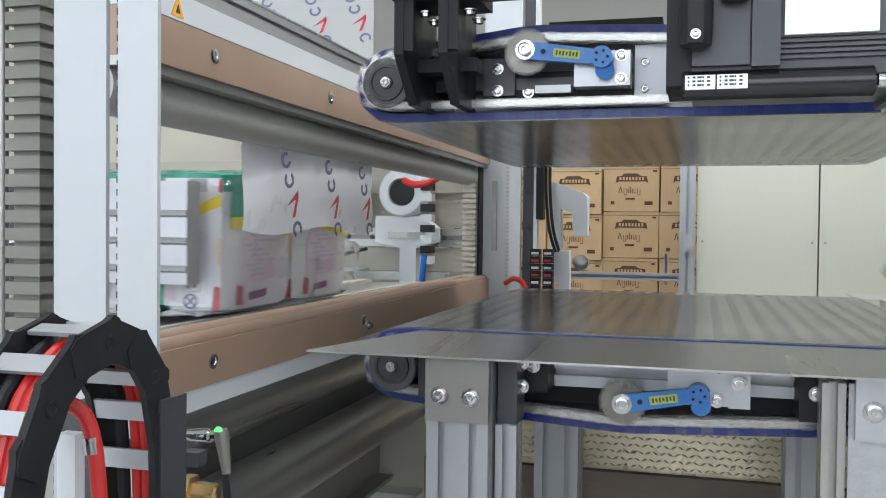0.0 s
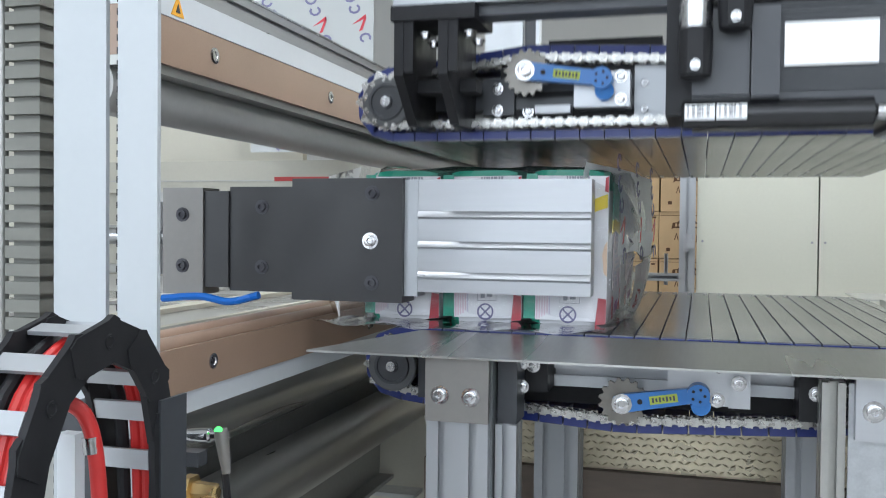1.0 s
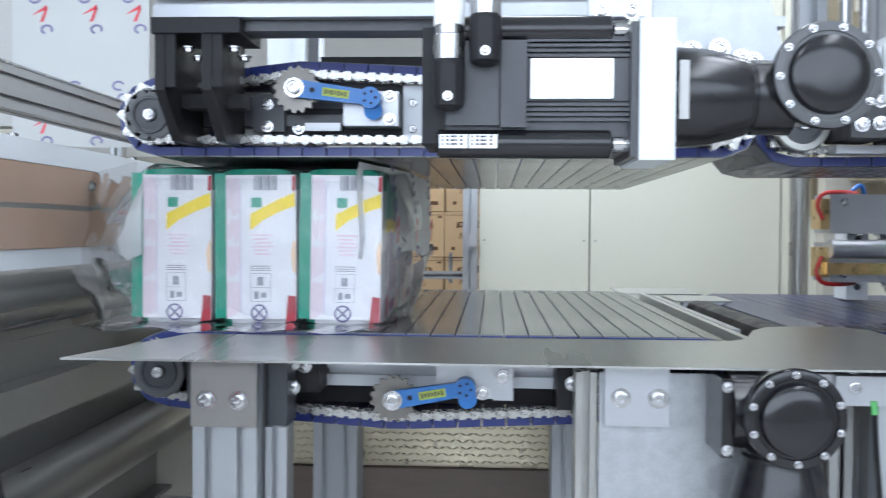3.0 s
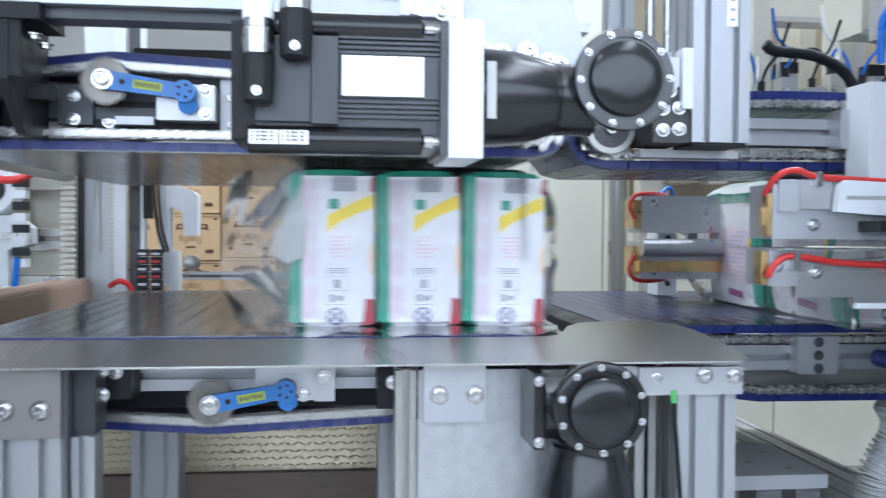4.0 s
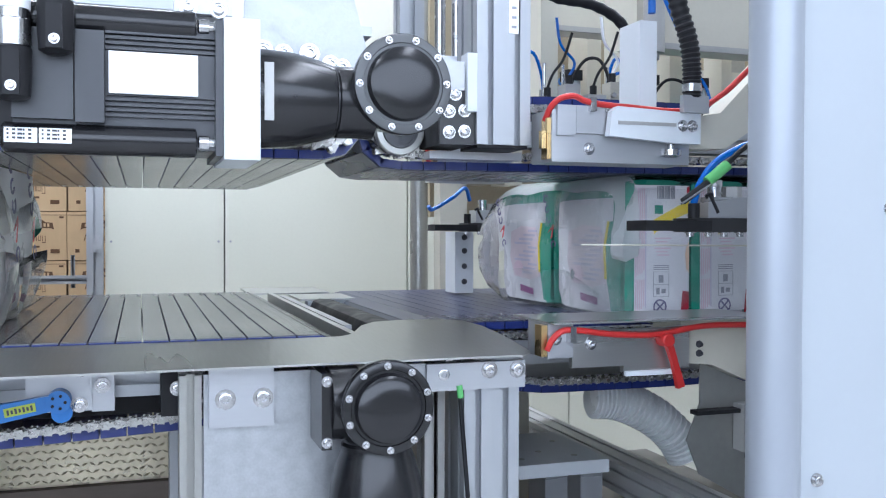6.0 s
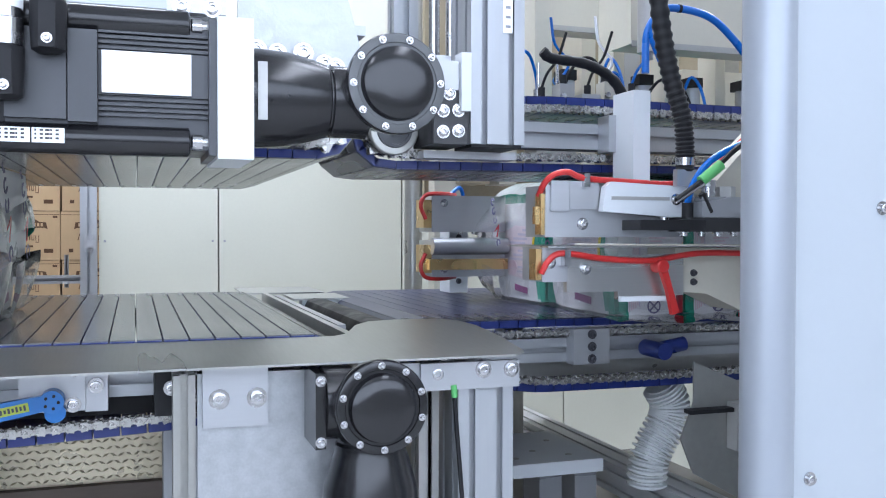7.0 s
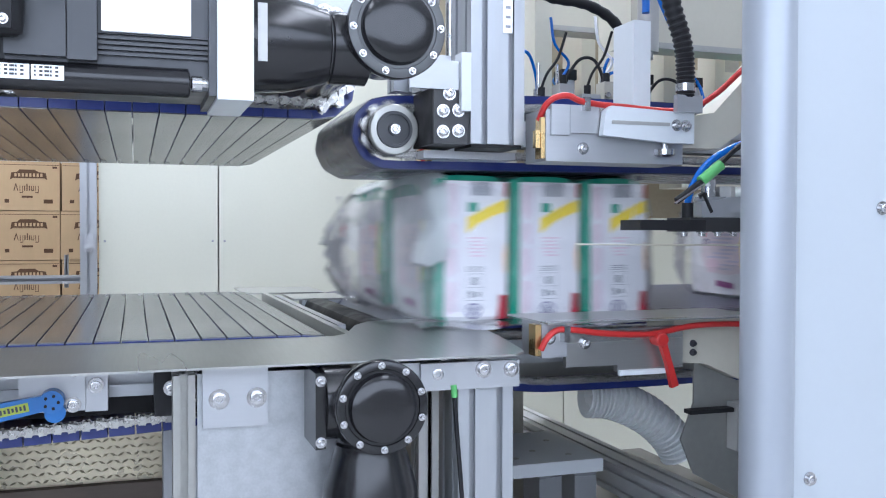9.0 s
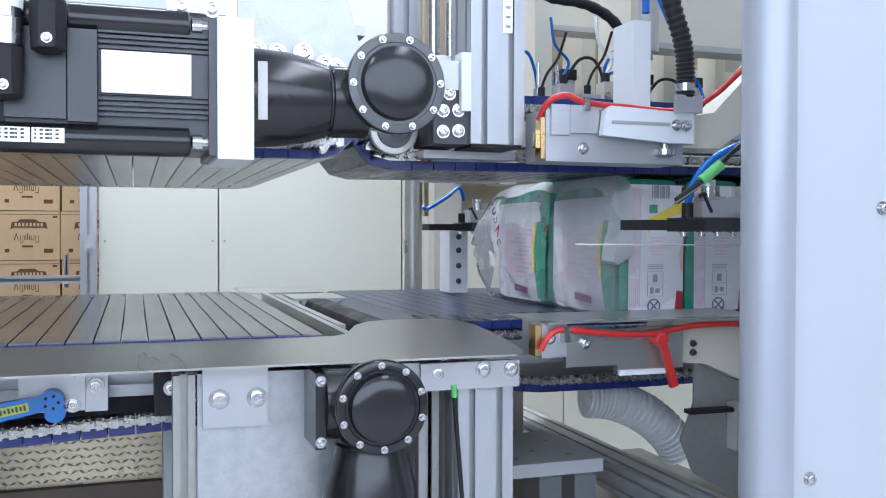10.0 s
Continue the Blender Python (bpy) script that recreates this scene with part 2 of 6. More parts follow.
def tube(bm, pts, r, seg=10, n=8, wave=0.0, every=3):
    path = spline(pts, n)
    d, a, b = basis(path[1] - path[0])
    rings = []
    for i, p in enumerate(path):
        d = (path[min(i + 1, len(path) - 1)] - path[max(i - 1, 0)]).normalized()
        a = (a - d * a.dot(d)).normalized()
        b = d.cross(a)
        rr = r * (1 + (wave if (i // max(1, every - 1)) % 2 else 0))
        rings.append([bm.verts.new(p + (a * math.cos(k * math.tau / seg) + b * math.sin(k * math.tau / seg)) * rr) for k in range(seg)])
    for u, w in zip(rings, rings[1:]):
        for k in range(seg):
            bm.faces.new((u[k], u[(k + 1) % seg], w[(k + 1) % seg], w[k]))
    bm.faces.new(rings[0][::-1])
    bm.faces.new(rings[-1])
    return bm


def slotted(u0, u1, v0, v1):
    """The outline of a slotted aluminium profile in two coordinates."""
    out = []
    corners = [(u0, v0), (u1, v0), (u1, v1), (u0, v1)]
    for k in range(4):
        (ax, ay), (bx, by) = corners[k], corners[(k + 1) % 4]
        length = math.hypot(bx - ax, by - ay)
        dx, dy = (bx - ax) / length, (by - ay) / length
        n = max(1, round(length / 0.045))
        out.append((ax, ay))
        for i in range(n):
            c = length * (i + .5) / n
            for s, q in ((-.005, 0), (-.005, .004), (-.007, .004), (-.007, .013), (.007, .013), (.007, .004), (.005, .004), (.005, 0)):
                out.append((ax + dx * (c + s) - dy * q, ay + dy * (c + s) + dx * q))
    return out


def profile(bm, axis, u0, u1, v0, v1, a, b):
    return poly(bm, slotted(u0, u1, v0, v1), axis, a, b)


def mesh_of(name, bm, mats, bev=0.0):
    if bev:
        edges = [e for e in bm.edges if len(e.link_faces) == 2 and e.calc_face_angle(0) > .6]
        bmesh.ops.bevel(bm, geom=edges, offset=bev, segments=2, affect="EDGES", clamp_overlap=True)
    bmesh.ops.recalc_face_normals(bm, faces=bm.faces)
    me = bpy.data.meshes.new(name)
    bm.to_mesh(me)
    bm.free()
    for m in (mats if isinstance(mats, (list, tuple)) else [mats]):
        me.materials.append(M[m])
    me.shade_smooth()
    me.set_sharp_from_angle(angle=radians(32))
    return me


def part(name, bm, material, parent=None, label="", bev=0.0):
    ob = new(name, mesh_of(name, bm, material, bev))
    ob.parent = parent
    if label:
        ob["label"] = label
    if name in ("print_bar", "hole", "text_block", "text_lines", "barcode", "icon_panel", "tread", "fold", "toothed_belt", "toothed_strip"):
        ob["kind"] = "stuff"
    if material in ("bag", "sheet"):
        ob.visible_shadow = False
    return ob


def thing(name, label, category, group="", at=(0, 0, 0)):
    ob = new(name)
    ob.empty_display_size = .05
    ob.location = at
    return tagged(ob, label, category, group)


def piece(name, bm, material, label, category="", group="", kind="", bev=0.0):
    return tagged(part(name, bm, material, None, "", bev), label, category, group, kind)


B = bmesh.new


def bolts(parent, pts, axis=(0, -1, 0), r=0.007, name="bolt", material="bright"):
    me = mesh_of(name, bolt(B(), (0, 0, 0), axis, r), material)
    for p in pts:
        o = new(name, me)
        o.parent, o.location = parent, p


# ---- hall ----
piece("floor", box(B(), -6, 6, -3, 8, -.1, 0), "floor", "grey sealed concrete hall floor", kind="structure")
piece("wall_north", box(B(), -6, 6, 8, 8.15, 0, 3.9), "hall", "plain cream hall wall", kind="structure")
piece("wall_south", box(B(), -6, 6, -3.15, -3, 0, 3.9), "hall", "plain cream hall wall behind the machine", kind="structure")
piece("wall_east", box(B(), 6, 6.15, -3, 8, 0, 3.9), "hall", "plain cream hall wall", kind="structure")
piece("wall_west", box(B(), -6.15, -6, -3, 8, 0, 3.9), "hall", "plain cream hall wall", kind="structure")
piece("ceiling", box(B(), -6.1, 6.1, -3.1, 8.1, 3.9, 4.0), "hall", "pale plain hall ceiling", kind="structure")
# unseen glowing fixtures added to go with the lamps above
for cx, cy, hx, hy in ((-1.2, .4, .25, 2.0), (1.3, .4, .25, 2.0), (.3, 3.2, 2.3, .30), (3.3, 2.6, .25, 2.0)):
    lamp = thing("ceiling_light", "added white luminaire out of view under the hall ceiling", "ceiling light", "hall luminaires", (cx, cy, 3.65))
    part("housing", box(B(), -hx - .02, hx + .02, -hy - .05, hy + .05, 0, .07), "white", lamp, bev=.005)
    for k in (-.75, .75):
        w = (0, hy * k) if hy > hx else (hx * k, 0)
        part("hanger_wire", cyl(B(), (*w, .07), (*w, .25), .004, 8), "bright", lamp)
    part("diffuser", box(B(), -hx, hx, -hy, hy, -.012, -.001), "tube", lamp)
# window out of view, added as a source for the front light
win = thing("window_1", "tall unseen window band added behind the machine", "window", at=(-.7, -2.98, 2.25))
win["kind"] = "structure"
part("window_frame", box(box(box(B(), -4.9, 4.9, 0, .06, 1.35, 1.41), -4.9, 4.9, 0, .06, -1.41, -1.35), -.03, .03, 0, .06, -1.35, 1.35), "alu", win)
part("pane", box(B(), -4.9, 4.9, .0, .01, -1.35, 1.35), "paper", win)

# ---- belts: slats on chains round closed loops in the xz plane ----
PITCH = 0.0381


def loop(points):
    """Closed polyline, clockwise seen from the front, densified; arcs as (cx, cz, r, a0, a1) in degrees."""
    out = []
    for p in points:
        if len(p) == 2:
            out.append(Vector(p))
        else:
            cx, cz, r, a0, a1 = p
            n = max(4, int(abs(a1 - a0) / 12))
            out += [Vector((cx + r * math.cos(radians(a0 + (a1 - a0) * k / n)), cz + r * math.sin(radians(a0 + (a1 - a0) * k / n)))) for k in range(n + 1)]
    return out


class Belt:
    def __init__(self, points):
        self.p = loop(points)
        self.s = [0.0]
        for a, b in zip(self.p, self.p[1:] + self.p[:1]):
            self.s.append(self.s[-1] + (b - a).length)
        self.length = self.s[-1]
        self.count = int(self.length / PITCH)
        self.step = self.length / self.count

    def point(self, s):
        s %= self.length
        k = max(i for i in range(len(self.p)) if self.s[i] <= s)
        a, b = self.p[k], self.p[(k + 1) % len(self.p)]
        return a.lerp(b, (s - self.s[k]) / max(1e-9, self.s[k + 1] - self.s[k]))

    def at(self, s):
        """Pose of a slat whose middle lies at s: x along the run, z outwards."""
        a, b = self.point(s - PITCH * .45), self.point(s + PITCH * .45)
        c, t = (a + b) / 2, (b - a).normalized()
        return pose(c.x, 0, c.y, 0, -math.degrees(math.atan2(t.y, t.x)), 0)


def slat_mesh(y0, y1, face):
    """A slat: blue body, grey running face, outer face at z = 0."""
    bm = B()
    w = PITCH * .475
    box(bm, -w, w, y0, y1, -.0148, -.0016)
    n = len(bm.faces)
    box(bm, -w, w, y0 + .004, y1 - .004, -.0016, 0)
    bm.faces.ensure_lookup_table()
    for f in bm.faces[n:]:
        f.material_index = 1
    return mesh_of("slat", bm, ["blue", face])


def link_mesh(y0):
    """Two chain links under a slat: rollers, pins, plates and the slat's tabs."""
    bm = B()
    for k in (-1, 1):
        x = k * PITCH * .25
        cyl(bm, (x, y0 + .001, -.0245), (x, y0 + .020, -.0245), .0072, 8)
        cyl(bm, (x, y0 - .004, -.0245), (x, y0 + .024, -.0245), .0032, 8)
    for y, o in ((y0 + .001, 0), (y0 + .018, 0), (y0 - .002, PITCH * .5), (y0 + .021, PITCH * .5)):
        c = o
        pts = []
        for a in range(0, 360, 45):
            s = 1 if math.cos(radians(a)) > 0 else -1
            pts.append((c + s * PITCH * .25 * (1 if abs(math.cos(radians(a))) > .01 else 0) + .007 * math.cos(radians(a)), -.0245 + (.0102 if abs(math.cos(radians(a))) > .01 else .0038) * math.sin(radians(a))))
        poly(bm, pts, "y", y, y + .0015)
    return mesh_of("chain_link", bm, "chain")


def dress(belt, y0, y1, holder, face="slat_top"):
    sm, lm = slat_mesh(y0, y1, face), link_mesh(y0 - .024)
    made = []
    for k in range(belt.count):
        o = new("slat", sm)
        o.parent = holder
        l = new("chain_link", lm)
        l.parent = o
        o.matrix_basis = belt.at(k * belt.step)
        made.append(o)
    return made


def sprocket(bm, x, z, y0, y1, r, teeth):
    pts = []
    for k in range(teeth * 4):
        a = math.tau * k / (teeth * 4)
        q = r * (1.0, 1.0, .86, .86)[k % 4]
        pts.append((x + q * math.cos(a), z + q * math.sin(a)))
    return poly(bm, pts, "y", y0, y1)


def idler(parent, x, z, y, rim="ring"):
    """End roller with its bearing, seen from the side."""
    wheel = part("roller", lathe(B(), (0, .012, 0), (0, -1, 0), [(0, .041), (.010, .041), (.012, .039)], 36), rim, parent)
    wheel.matrix_basis = pose(x, y, z)
    part("hub", lathe(B(), (x, y, z), (0, -1, 0), [(-.2, .030), (0, .030), (.004, .029), (.004, .0245), (.001, .024), (.001, .011), (.005, .0105)], 32), "motor", parent)
    part("axle_screw", bolt(B(), (x, y - .005, z), (0, -1, 0), .0055, .004), "bright", parent, "bright hexagon socket screw")
    return wheel, (x, y, z), .046


def tensioner(parent, x, z, x1, z1, y):
    """Toothed idler on a blue swing arm."""
    wheel = part("sprocket", sprocket(B(), 0, 0, .004, .010, .036, 16), "tooth", parent, "grey steel toothed idler")
    wheel.matrix_basis = pose(x, y, z)
    d = Vector((x1 - x, z1 - z)).normalized()
    n = Vector((-d.y, d.x))
    a, b = Vector((x, z)), Vector((x1, z1))
    pts = [a - d * .012 + n * .010, a + n * .0135, b + n * .0105, b + d * .012 + n * .006, b + d * .012 - n * .006, b - n * .0105, a - n * .0135, a - d * .012 - n * .010]
    arm = part("tensioner_arm", poly(B(), [tuple(p) for p in pts], "y", y - .012, y), "arm", parent, "blue painted tensioner arm", bev=.002)
    part("arm_head", cyl(cyl(B(), (x1, y - .016, z1), (x1, y + .02, z1), .016, 24), (x1 + d.x * .004, y - .004, z1 - .018), (x1, y + .02, z1 - .012), .014, 16), "arm", parent, bev=.002)
    m = a.lerp(b, .55)
    q = [m - d * .020 + n * .006, m + d * .020 + n * .006, m + d * .020 - n * .006, m - d * .020 - n * .006]
    part("sticker", poly(B(), [tuple(p) for p in q], "y", y - .0135, y - .012), "yellow", arm, "yellow sticker with dark print")
    bars = B()
    for k in range(7):
        c = m + d * (-.015 + .005 * k)
        h = n * (.0026 if k % 2 else .0036)
        w = d * .0014
        poly(bars, [tuple(c - w + h), tuple(c + w + h), tuple(c + w - h), tuple(c - w - h)], "y", y - .0142, y - .0135)
    part("print_bar", bars, "ink", arm)
    part("arm_screw", bolt(B(), (x, y - .012, z), (0, -1, 0), .010, .009), "bright", parent)
    holes = B()
    for k in range(5):
        an = radians(70 + 72 * k)
        cyl(holes, (x1 + .009 * math.cos(an), y - .0175, z1 + .009 * math.sin(an)), (x1 + .009 * math.cos(an), y - .015, z1 + .009 * math.sin(an)), .0022, 8)
    h0 = a.lerp(b, .24)
    cyl(holes, (h0.x, y - .0130, h0.y), (h0.x, y - .010, h0.y), .004, 10)
    part("hole", holes, "plastic", arm)
    return wheel, (x, y, z), .036


TOP = 0.985            # running height of the lower belts
LOWER = Belt([(-.532, TOP), (.33, TOP), (.33, .93, .055, 85, -85), (.12, .8455), (-.165, .832), (-.40, .848), (-.532, .924, .061, 262, 95)])
UPPER = Belt([(-.541, 1.384), (-.31, 1.412), (-.10, 1.402), (.33, 1.385), (.335, 1.322, .060, 85, -85), (-.541, 1.262), (-.541, 1.324, .062, 262, 98)])
EXIT_LOW = Belt([(.575, TOP), (1.75, TOP), (1.75, .915, .06, 80, -80), (1.02, .845), (.78, .846), (.575, .928, .057, 262, 98)])
EXIT_UP = Belt([(.455, 1.375), (.75, 1.388), (1.60, 1.388), (1.60, 1.32, .06, 85, -85), (.455, 1.252), (.455, 1.313, .061, 262, 98)])
BELT_Y = (1.62, 2.70)
SPIN_LOW, SPIN_UP = [], []      # wheels that turn with the belts

# ---- lower infeed conveyor ----
low = thing("lower_slat_conveyor", "slat conveyor with blue grey-faced slats on roller chain", "conveyor")
LOW_SLATS = dress(LOWER, *BELT_Y, low)
SPIN_LOW.append(idler(low, -.532, .924, 1.585))
part("side_rail", profile(B(), "x", 1.60, 1.645, .905, .950, -.46, .16), "alu", low)
part("side_rail", profile(B(), "x", 2.62, 2.665, .905, .950, -.50, .30), "alu", low)
part("bearing_plate", box(B(), -.488, -.435, 1.590, 1.60, .875, .962), "motor", low, bev=.003)
part("clamp_block", box(B(), -.315, -.268, 1.535, 1.62, .905, .972), "plastic", low, bev=.003)
part("clamp_block", box(B(), .085, .135, 1.535, 1.62, .885, .972), "plastic", low, bev=.003)
part("mounting_plate", box(B(), -.094, -.008, 1.555, 1.60, .896, .965), "mill", low, bev=.002)
part("slide_plate", box(B(), -.008, .022, 1.56, 1.60, .893, .955), "mill", low, bev=.002)
part("back_sheet", box(B(), -.46, .13, 1.66, 1.665, .868, .958), "plastic", low)
SPIN_LOW.append(tensioner(low, -.158, .895, -.050, .914, 1.545))
bolts(low, [(-.022, 1.555, .955), (-.024, 1.555, .905), (.006, 1.558, .930), (-.290, 1.533, .945), (.108, 1.533, .925)], r=.0075)
bolts(low, [(.142, 1.545, .945), (.148, 1.545, .925), (.142, 1.545, .905), (.148, 1.545, .888), (-.300, 1.50, .953), (-.306, 1.52, .948), (-.300, 1.50, .918), (-.306, 1.52, .912)], r=.007)

# guide plate in front of the belt
plate = piece("guide_plate", poly(B(), [(-.600, 1.40), (.585, 1.40), (.607, 1.42), (.612, 1.445), (.624, 1.56), (.628, 1.68), (.616, 1.745), (.588, 1.782), (.51, 1.79), (.455, 1.77), (.42, 1.72), (.400, 1.67), (.385, 1.635), (.36, 1.615), (-.49, 1.615)], "z", .968, .971), "plate",
              "brushed steel guide plate in front of the slat belt", "guide plate")
for v_ in plate.data.vertices:
    v_.co.z += min((v_.co.y - 1.40) * .05, .0168 if v_.co.x > .3 else .02)

# ---- frame posts ----
def post(x0, x1, y0, y1, z1, label, plate_span=None):
    p = thing("frame_post", label, "frame post", "machine frame posts")
    part("profile", profile(B(), "z", x0, x1, y0, y1, .02, z1), "alu", p)
    part("foot", lathe(B(), ((x0 + x1) / 2, (y0 + y1) / 2, 0), (0, 0, 1), [(0, .05), (.012, .045), (.02, .015)], 20), "plastic", p)
    return p


p = post(-.424, -.334, 1.425, 1.515, .966, "slotted aluminium post with a grey bracket under the guide plate")
part("bracket", box(B(), -.424, -.332, 1.417, 1.4245, .876, .966), "bracket", p, "grey steel bracket with two screws", bev=.0015)
part("side_profile", profile(B(), "z", -.331, -.300, 1.46, 1.505, .02, .868), "alu", p)
part("side_block", box(B(), -.330, -.302, 1.47, 1.53, .868, .966), "motor", p, bev=.002)
bolts(p, [(-.402, 1.417, .914), (-.357, 1.417, .913)], r=.009)
p = post(.514, .602, 1.450, 1.540, .945, "slotted aluminium corner post with a white bracket")
part("bracket", box(B(), .452, .607, 1.438, 1.4495, .917, .957), "mill", p, "silver bracket plate with hexagon screws", bev=.0015)
part("stub_profile", box(B(), .562, .602, 1.541, 1.60, .935, .962), "mill", p, bev=.002)
part("side_arm", box(B(), .40, .452, 1.444, 1.455, .915, .958), "mill", p, bev=.001)
bolts(p, [(.549, 1.438, .949 - .004), (.594, 1.438, .946 - .002), (.478, 1.443, .941)], r=.0085)
part("dark_profile", profile(B(), "z", .468, .500, 1.50, 1.54, .02, .93), "grey", p)
part("sensor_cable", tube(B(), [(.503, 1.4385, .915), (.508, 1.438, .85), (.517, 1.438, .74), (.524, 1.438, .60), (.526, 1.438, .45)], .0035, 8, 6), "plastic", p, "thin dark hanging cable")
part("cable_sleeve", cyl(B(), (.502, 1.4385, .924), (.5040, 1.4385, .906), .0048, 12), "green", p, "green cable sleeve")
post(-.368, -.280, 2.0, 2.09, .83, "slotted aluminium post under the belt")
post(.11, .20, 2.0, 2.09, .83, "slotted aluminium post under the belt")
post(-.36, -.27, 2.62, 2.71, .83, "slotted aluminium post under the belt")
post(.40, .49, 2.62, 2.71, .83, "slotted aluminium post under the belt")

# ---- lower drive: galvanised sheet, bracket, gear unit ----
g = thing("drive_mounting_sheet", "galvanised drive sheet with a screwed silver bracket", "mounting sheet")
part("sheet", poly(B(), [(.140, .50), (.140, .952), (.345, .952), (.345, .50)], "y", 1.47, 1.476), "galv", g)
part("bracket", box(B(), .146, .234, 1.455, 1.4695, .880, .960), "mill", g, bev=.002)
part("edge_profile", profile(B(), "z", .108, .138, 1.48, 1.525, .02, .95), "dark_steel", g)
bolts(g, [(.168, 1.455, .919), (.219, 1.455, .919)], r=.0095)


def gear_head(parent, x, z, y, r, spin=0):
    """Round gear cover with its flange ring, screws and dome."""
    part("gear_cover", lathe(B(), (x, y + .10, z), (0, -1, 0), [(0, r * .80), (.055, r * .86), (.088, r), (.100, r), (.102, r * .985), (.102, r * .80), (.099, r * .79), (.099, r * .75), (.104, r * .735), (.113, r * .70), (.117, r * .60), (.1185, r * .35), (.119, 0)], 64), "black", parent)
    rim = "ring" if spin else "black"
    part("flange_ring", lathe(B(), (x, y - .0005, z), (0, -1, 0), [(0, r * .985), (.0025, r * .98), (.003, r * .965), (.003, r * .815), (.0015, r * .80)], 64), rim, parent, "dark flange ring with ten screws")
    bolts(parent, [(x + r * .89 * math.cos(radians(a + 18 * (not spin) + 2)), y - .003, z + r * .89 * math.sin(radians(a + 18 * (not spin) + 2))) for a in range(0, 360, 36)], r=.0034)


gm = thing("lower_gear_motor", "black enamelled right-angle gear motor hung below the plate", "gear motor")
gear_head(gm, .367, .918, 1.335, .0625)
part("neck", lathe(B(), (.367, 1.40, .90), (0, 0, -1), [(0, .046), (.038, .046), (.042, .049), (.05, .049), (.058, .052), (.10, .064), (.17, .068), (.30, .068), (.31, .06), (.45, .06)], 48), "black", gm)
part("side_flange", box(B(), .286, .300, 1.375, 1.46, .858, .960), "black", gm, bev=.004)
part("hollow_shaft", cyl(B(), (.3005, 1.41, .915), (.34, 1.41, .915), .05, 32), "black", gm)
bolts(gm, [(.293, 1.375, .950), (.293, 1.375, .868)], r=.005)

# ---- upper conveyor with its servo drive (rises and falls) ----
up = thing("upper_slat_conveyor", "height-adjustable upper slat conveyor with anthracite servo gear motor", "conveyor")
UP_SLATS = dress(UPPER, BELT_Y[0] - .02, BELT_Y[1], up)
SPIN_UP.append(idler(up, -.541, 1.324, 1.572))
part("top_beam", profile(B(), "x", 1.43, 1.520, 1.440, 1.530, -.482, .175), "alu", up, "pale slotted aluminium beam")
part("beam_strip", box(B(), -.482, .175, 1.4265, 1.4295, 1.466, 1.497), "white", up)
part("under_rail", box(B(), -.40, -.06, 1.45, 1.50, 1.425, 1.4395), "motor", up)
for x in (-.480, -.414):
    part("hanger", poly(B(), [(1.43, 1.439), (1.43, 1.34), (1.50, 1.276), (1.60, 1.276), (1.60, 1.439)], "x", x, x + .014), "plastic", up, bev=.002)
    part("hanger_face", box(B(), x, x + .028, 1.432, 1.442, 1.345, 1.439), "plastic", up, bev=.003)
part("hanger_cross", box(B(), -.470, -.375, 1.50, 1.54, 1.325, 1.345), "plastic", up)
part("hanger_top", box(B(), -.484, -.36, 1.425, 1.54, 1.418, 1.4395), "plastic", up, bev=.003)
bolts(up, [(-.437, 1.445, 1.402), (-.372, 1.445, 1.402), (-.428, 1.46, 1.392), (-.362, 1.46, 1.392)], axis=(0, 0, -1), r=.007)
part("rail_plate", box(B(), -.36, -.152, 1.602, 1.615, 1.285, 1.376), "plastic", up, bev=.002)
part("end_plate", box(B(), -.151, -.105, 1.598, 1.615, 1.283, 1.372), "alu", up, "stained bright end plate", bev=.002)
part("cross_tie", box(B(), -.30, -.115, 1.70, 1.80, 1.418, 1.436), "plastic", up, bev=.002)
part("dark_plate", box(B(), -.385, -.335, 1.590, 1.6015, 1.300, 1.358), "motor", up, bev=.002)
part("mounting_plate", box(B(), -.238, -.155, 1.56, 1.6015, 1.306, 1.358), "mill", up, bev=.002)
part("low_block", box(B(), -.30, -.245, 1.575, 1.6015, 1.300, 1.312), "mill", up, bev=.002)
part("side_rail", profile(B(), "x", 1.60, 1.645, 1.31, 1.355, -.50, .30), "motor", up)
part("side_rail", profile(B(), "x", 2.62, 2.665, 1.31, 1.355, -.50, .30), "alu", up)
part("cover_sheet", box(B(), -.45, .28, 1.66, 1.664, 1.285, 1.372), "dark_steel", up)
SPIN_UP.append(tensioner(up, -.309, 1.360, -.195, 1.345, 1.55))
bolts(up, [(-.168, 1.56, 1.350), (-.168, 1.56, 1.316), (-.136, 1.602, 1.345), (-.362, 1.59, 1.342), (-.136, 1.602, 1.305), (-.362, 1.59, 1.308), (-.315, 1.602, 1.306)], r=.0062)

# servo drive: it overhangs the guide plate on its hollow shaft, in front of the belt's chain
DRIVE_EYE, DRIVE = Vector((.0588, .1743, 1.15)), .834      # drawn 1.2 times too large, shrunk towards the camera's last position to fit its view
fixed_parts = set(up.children)

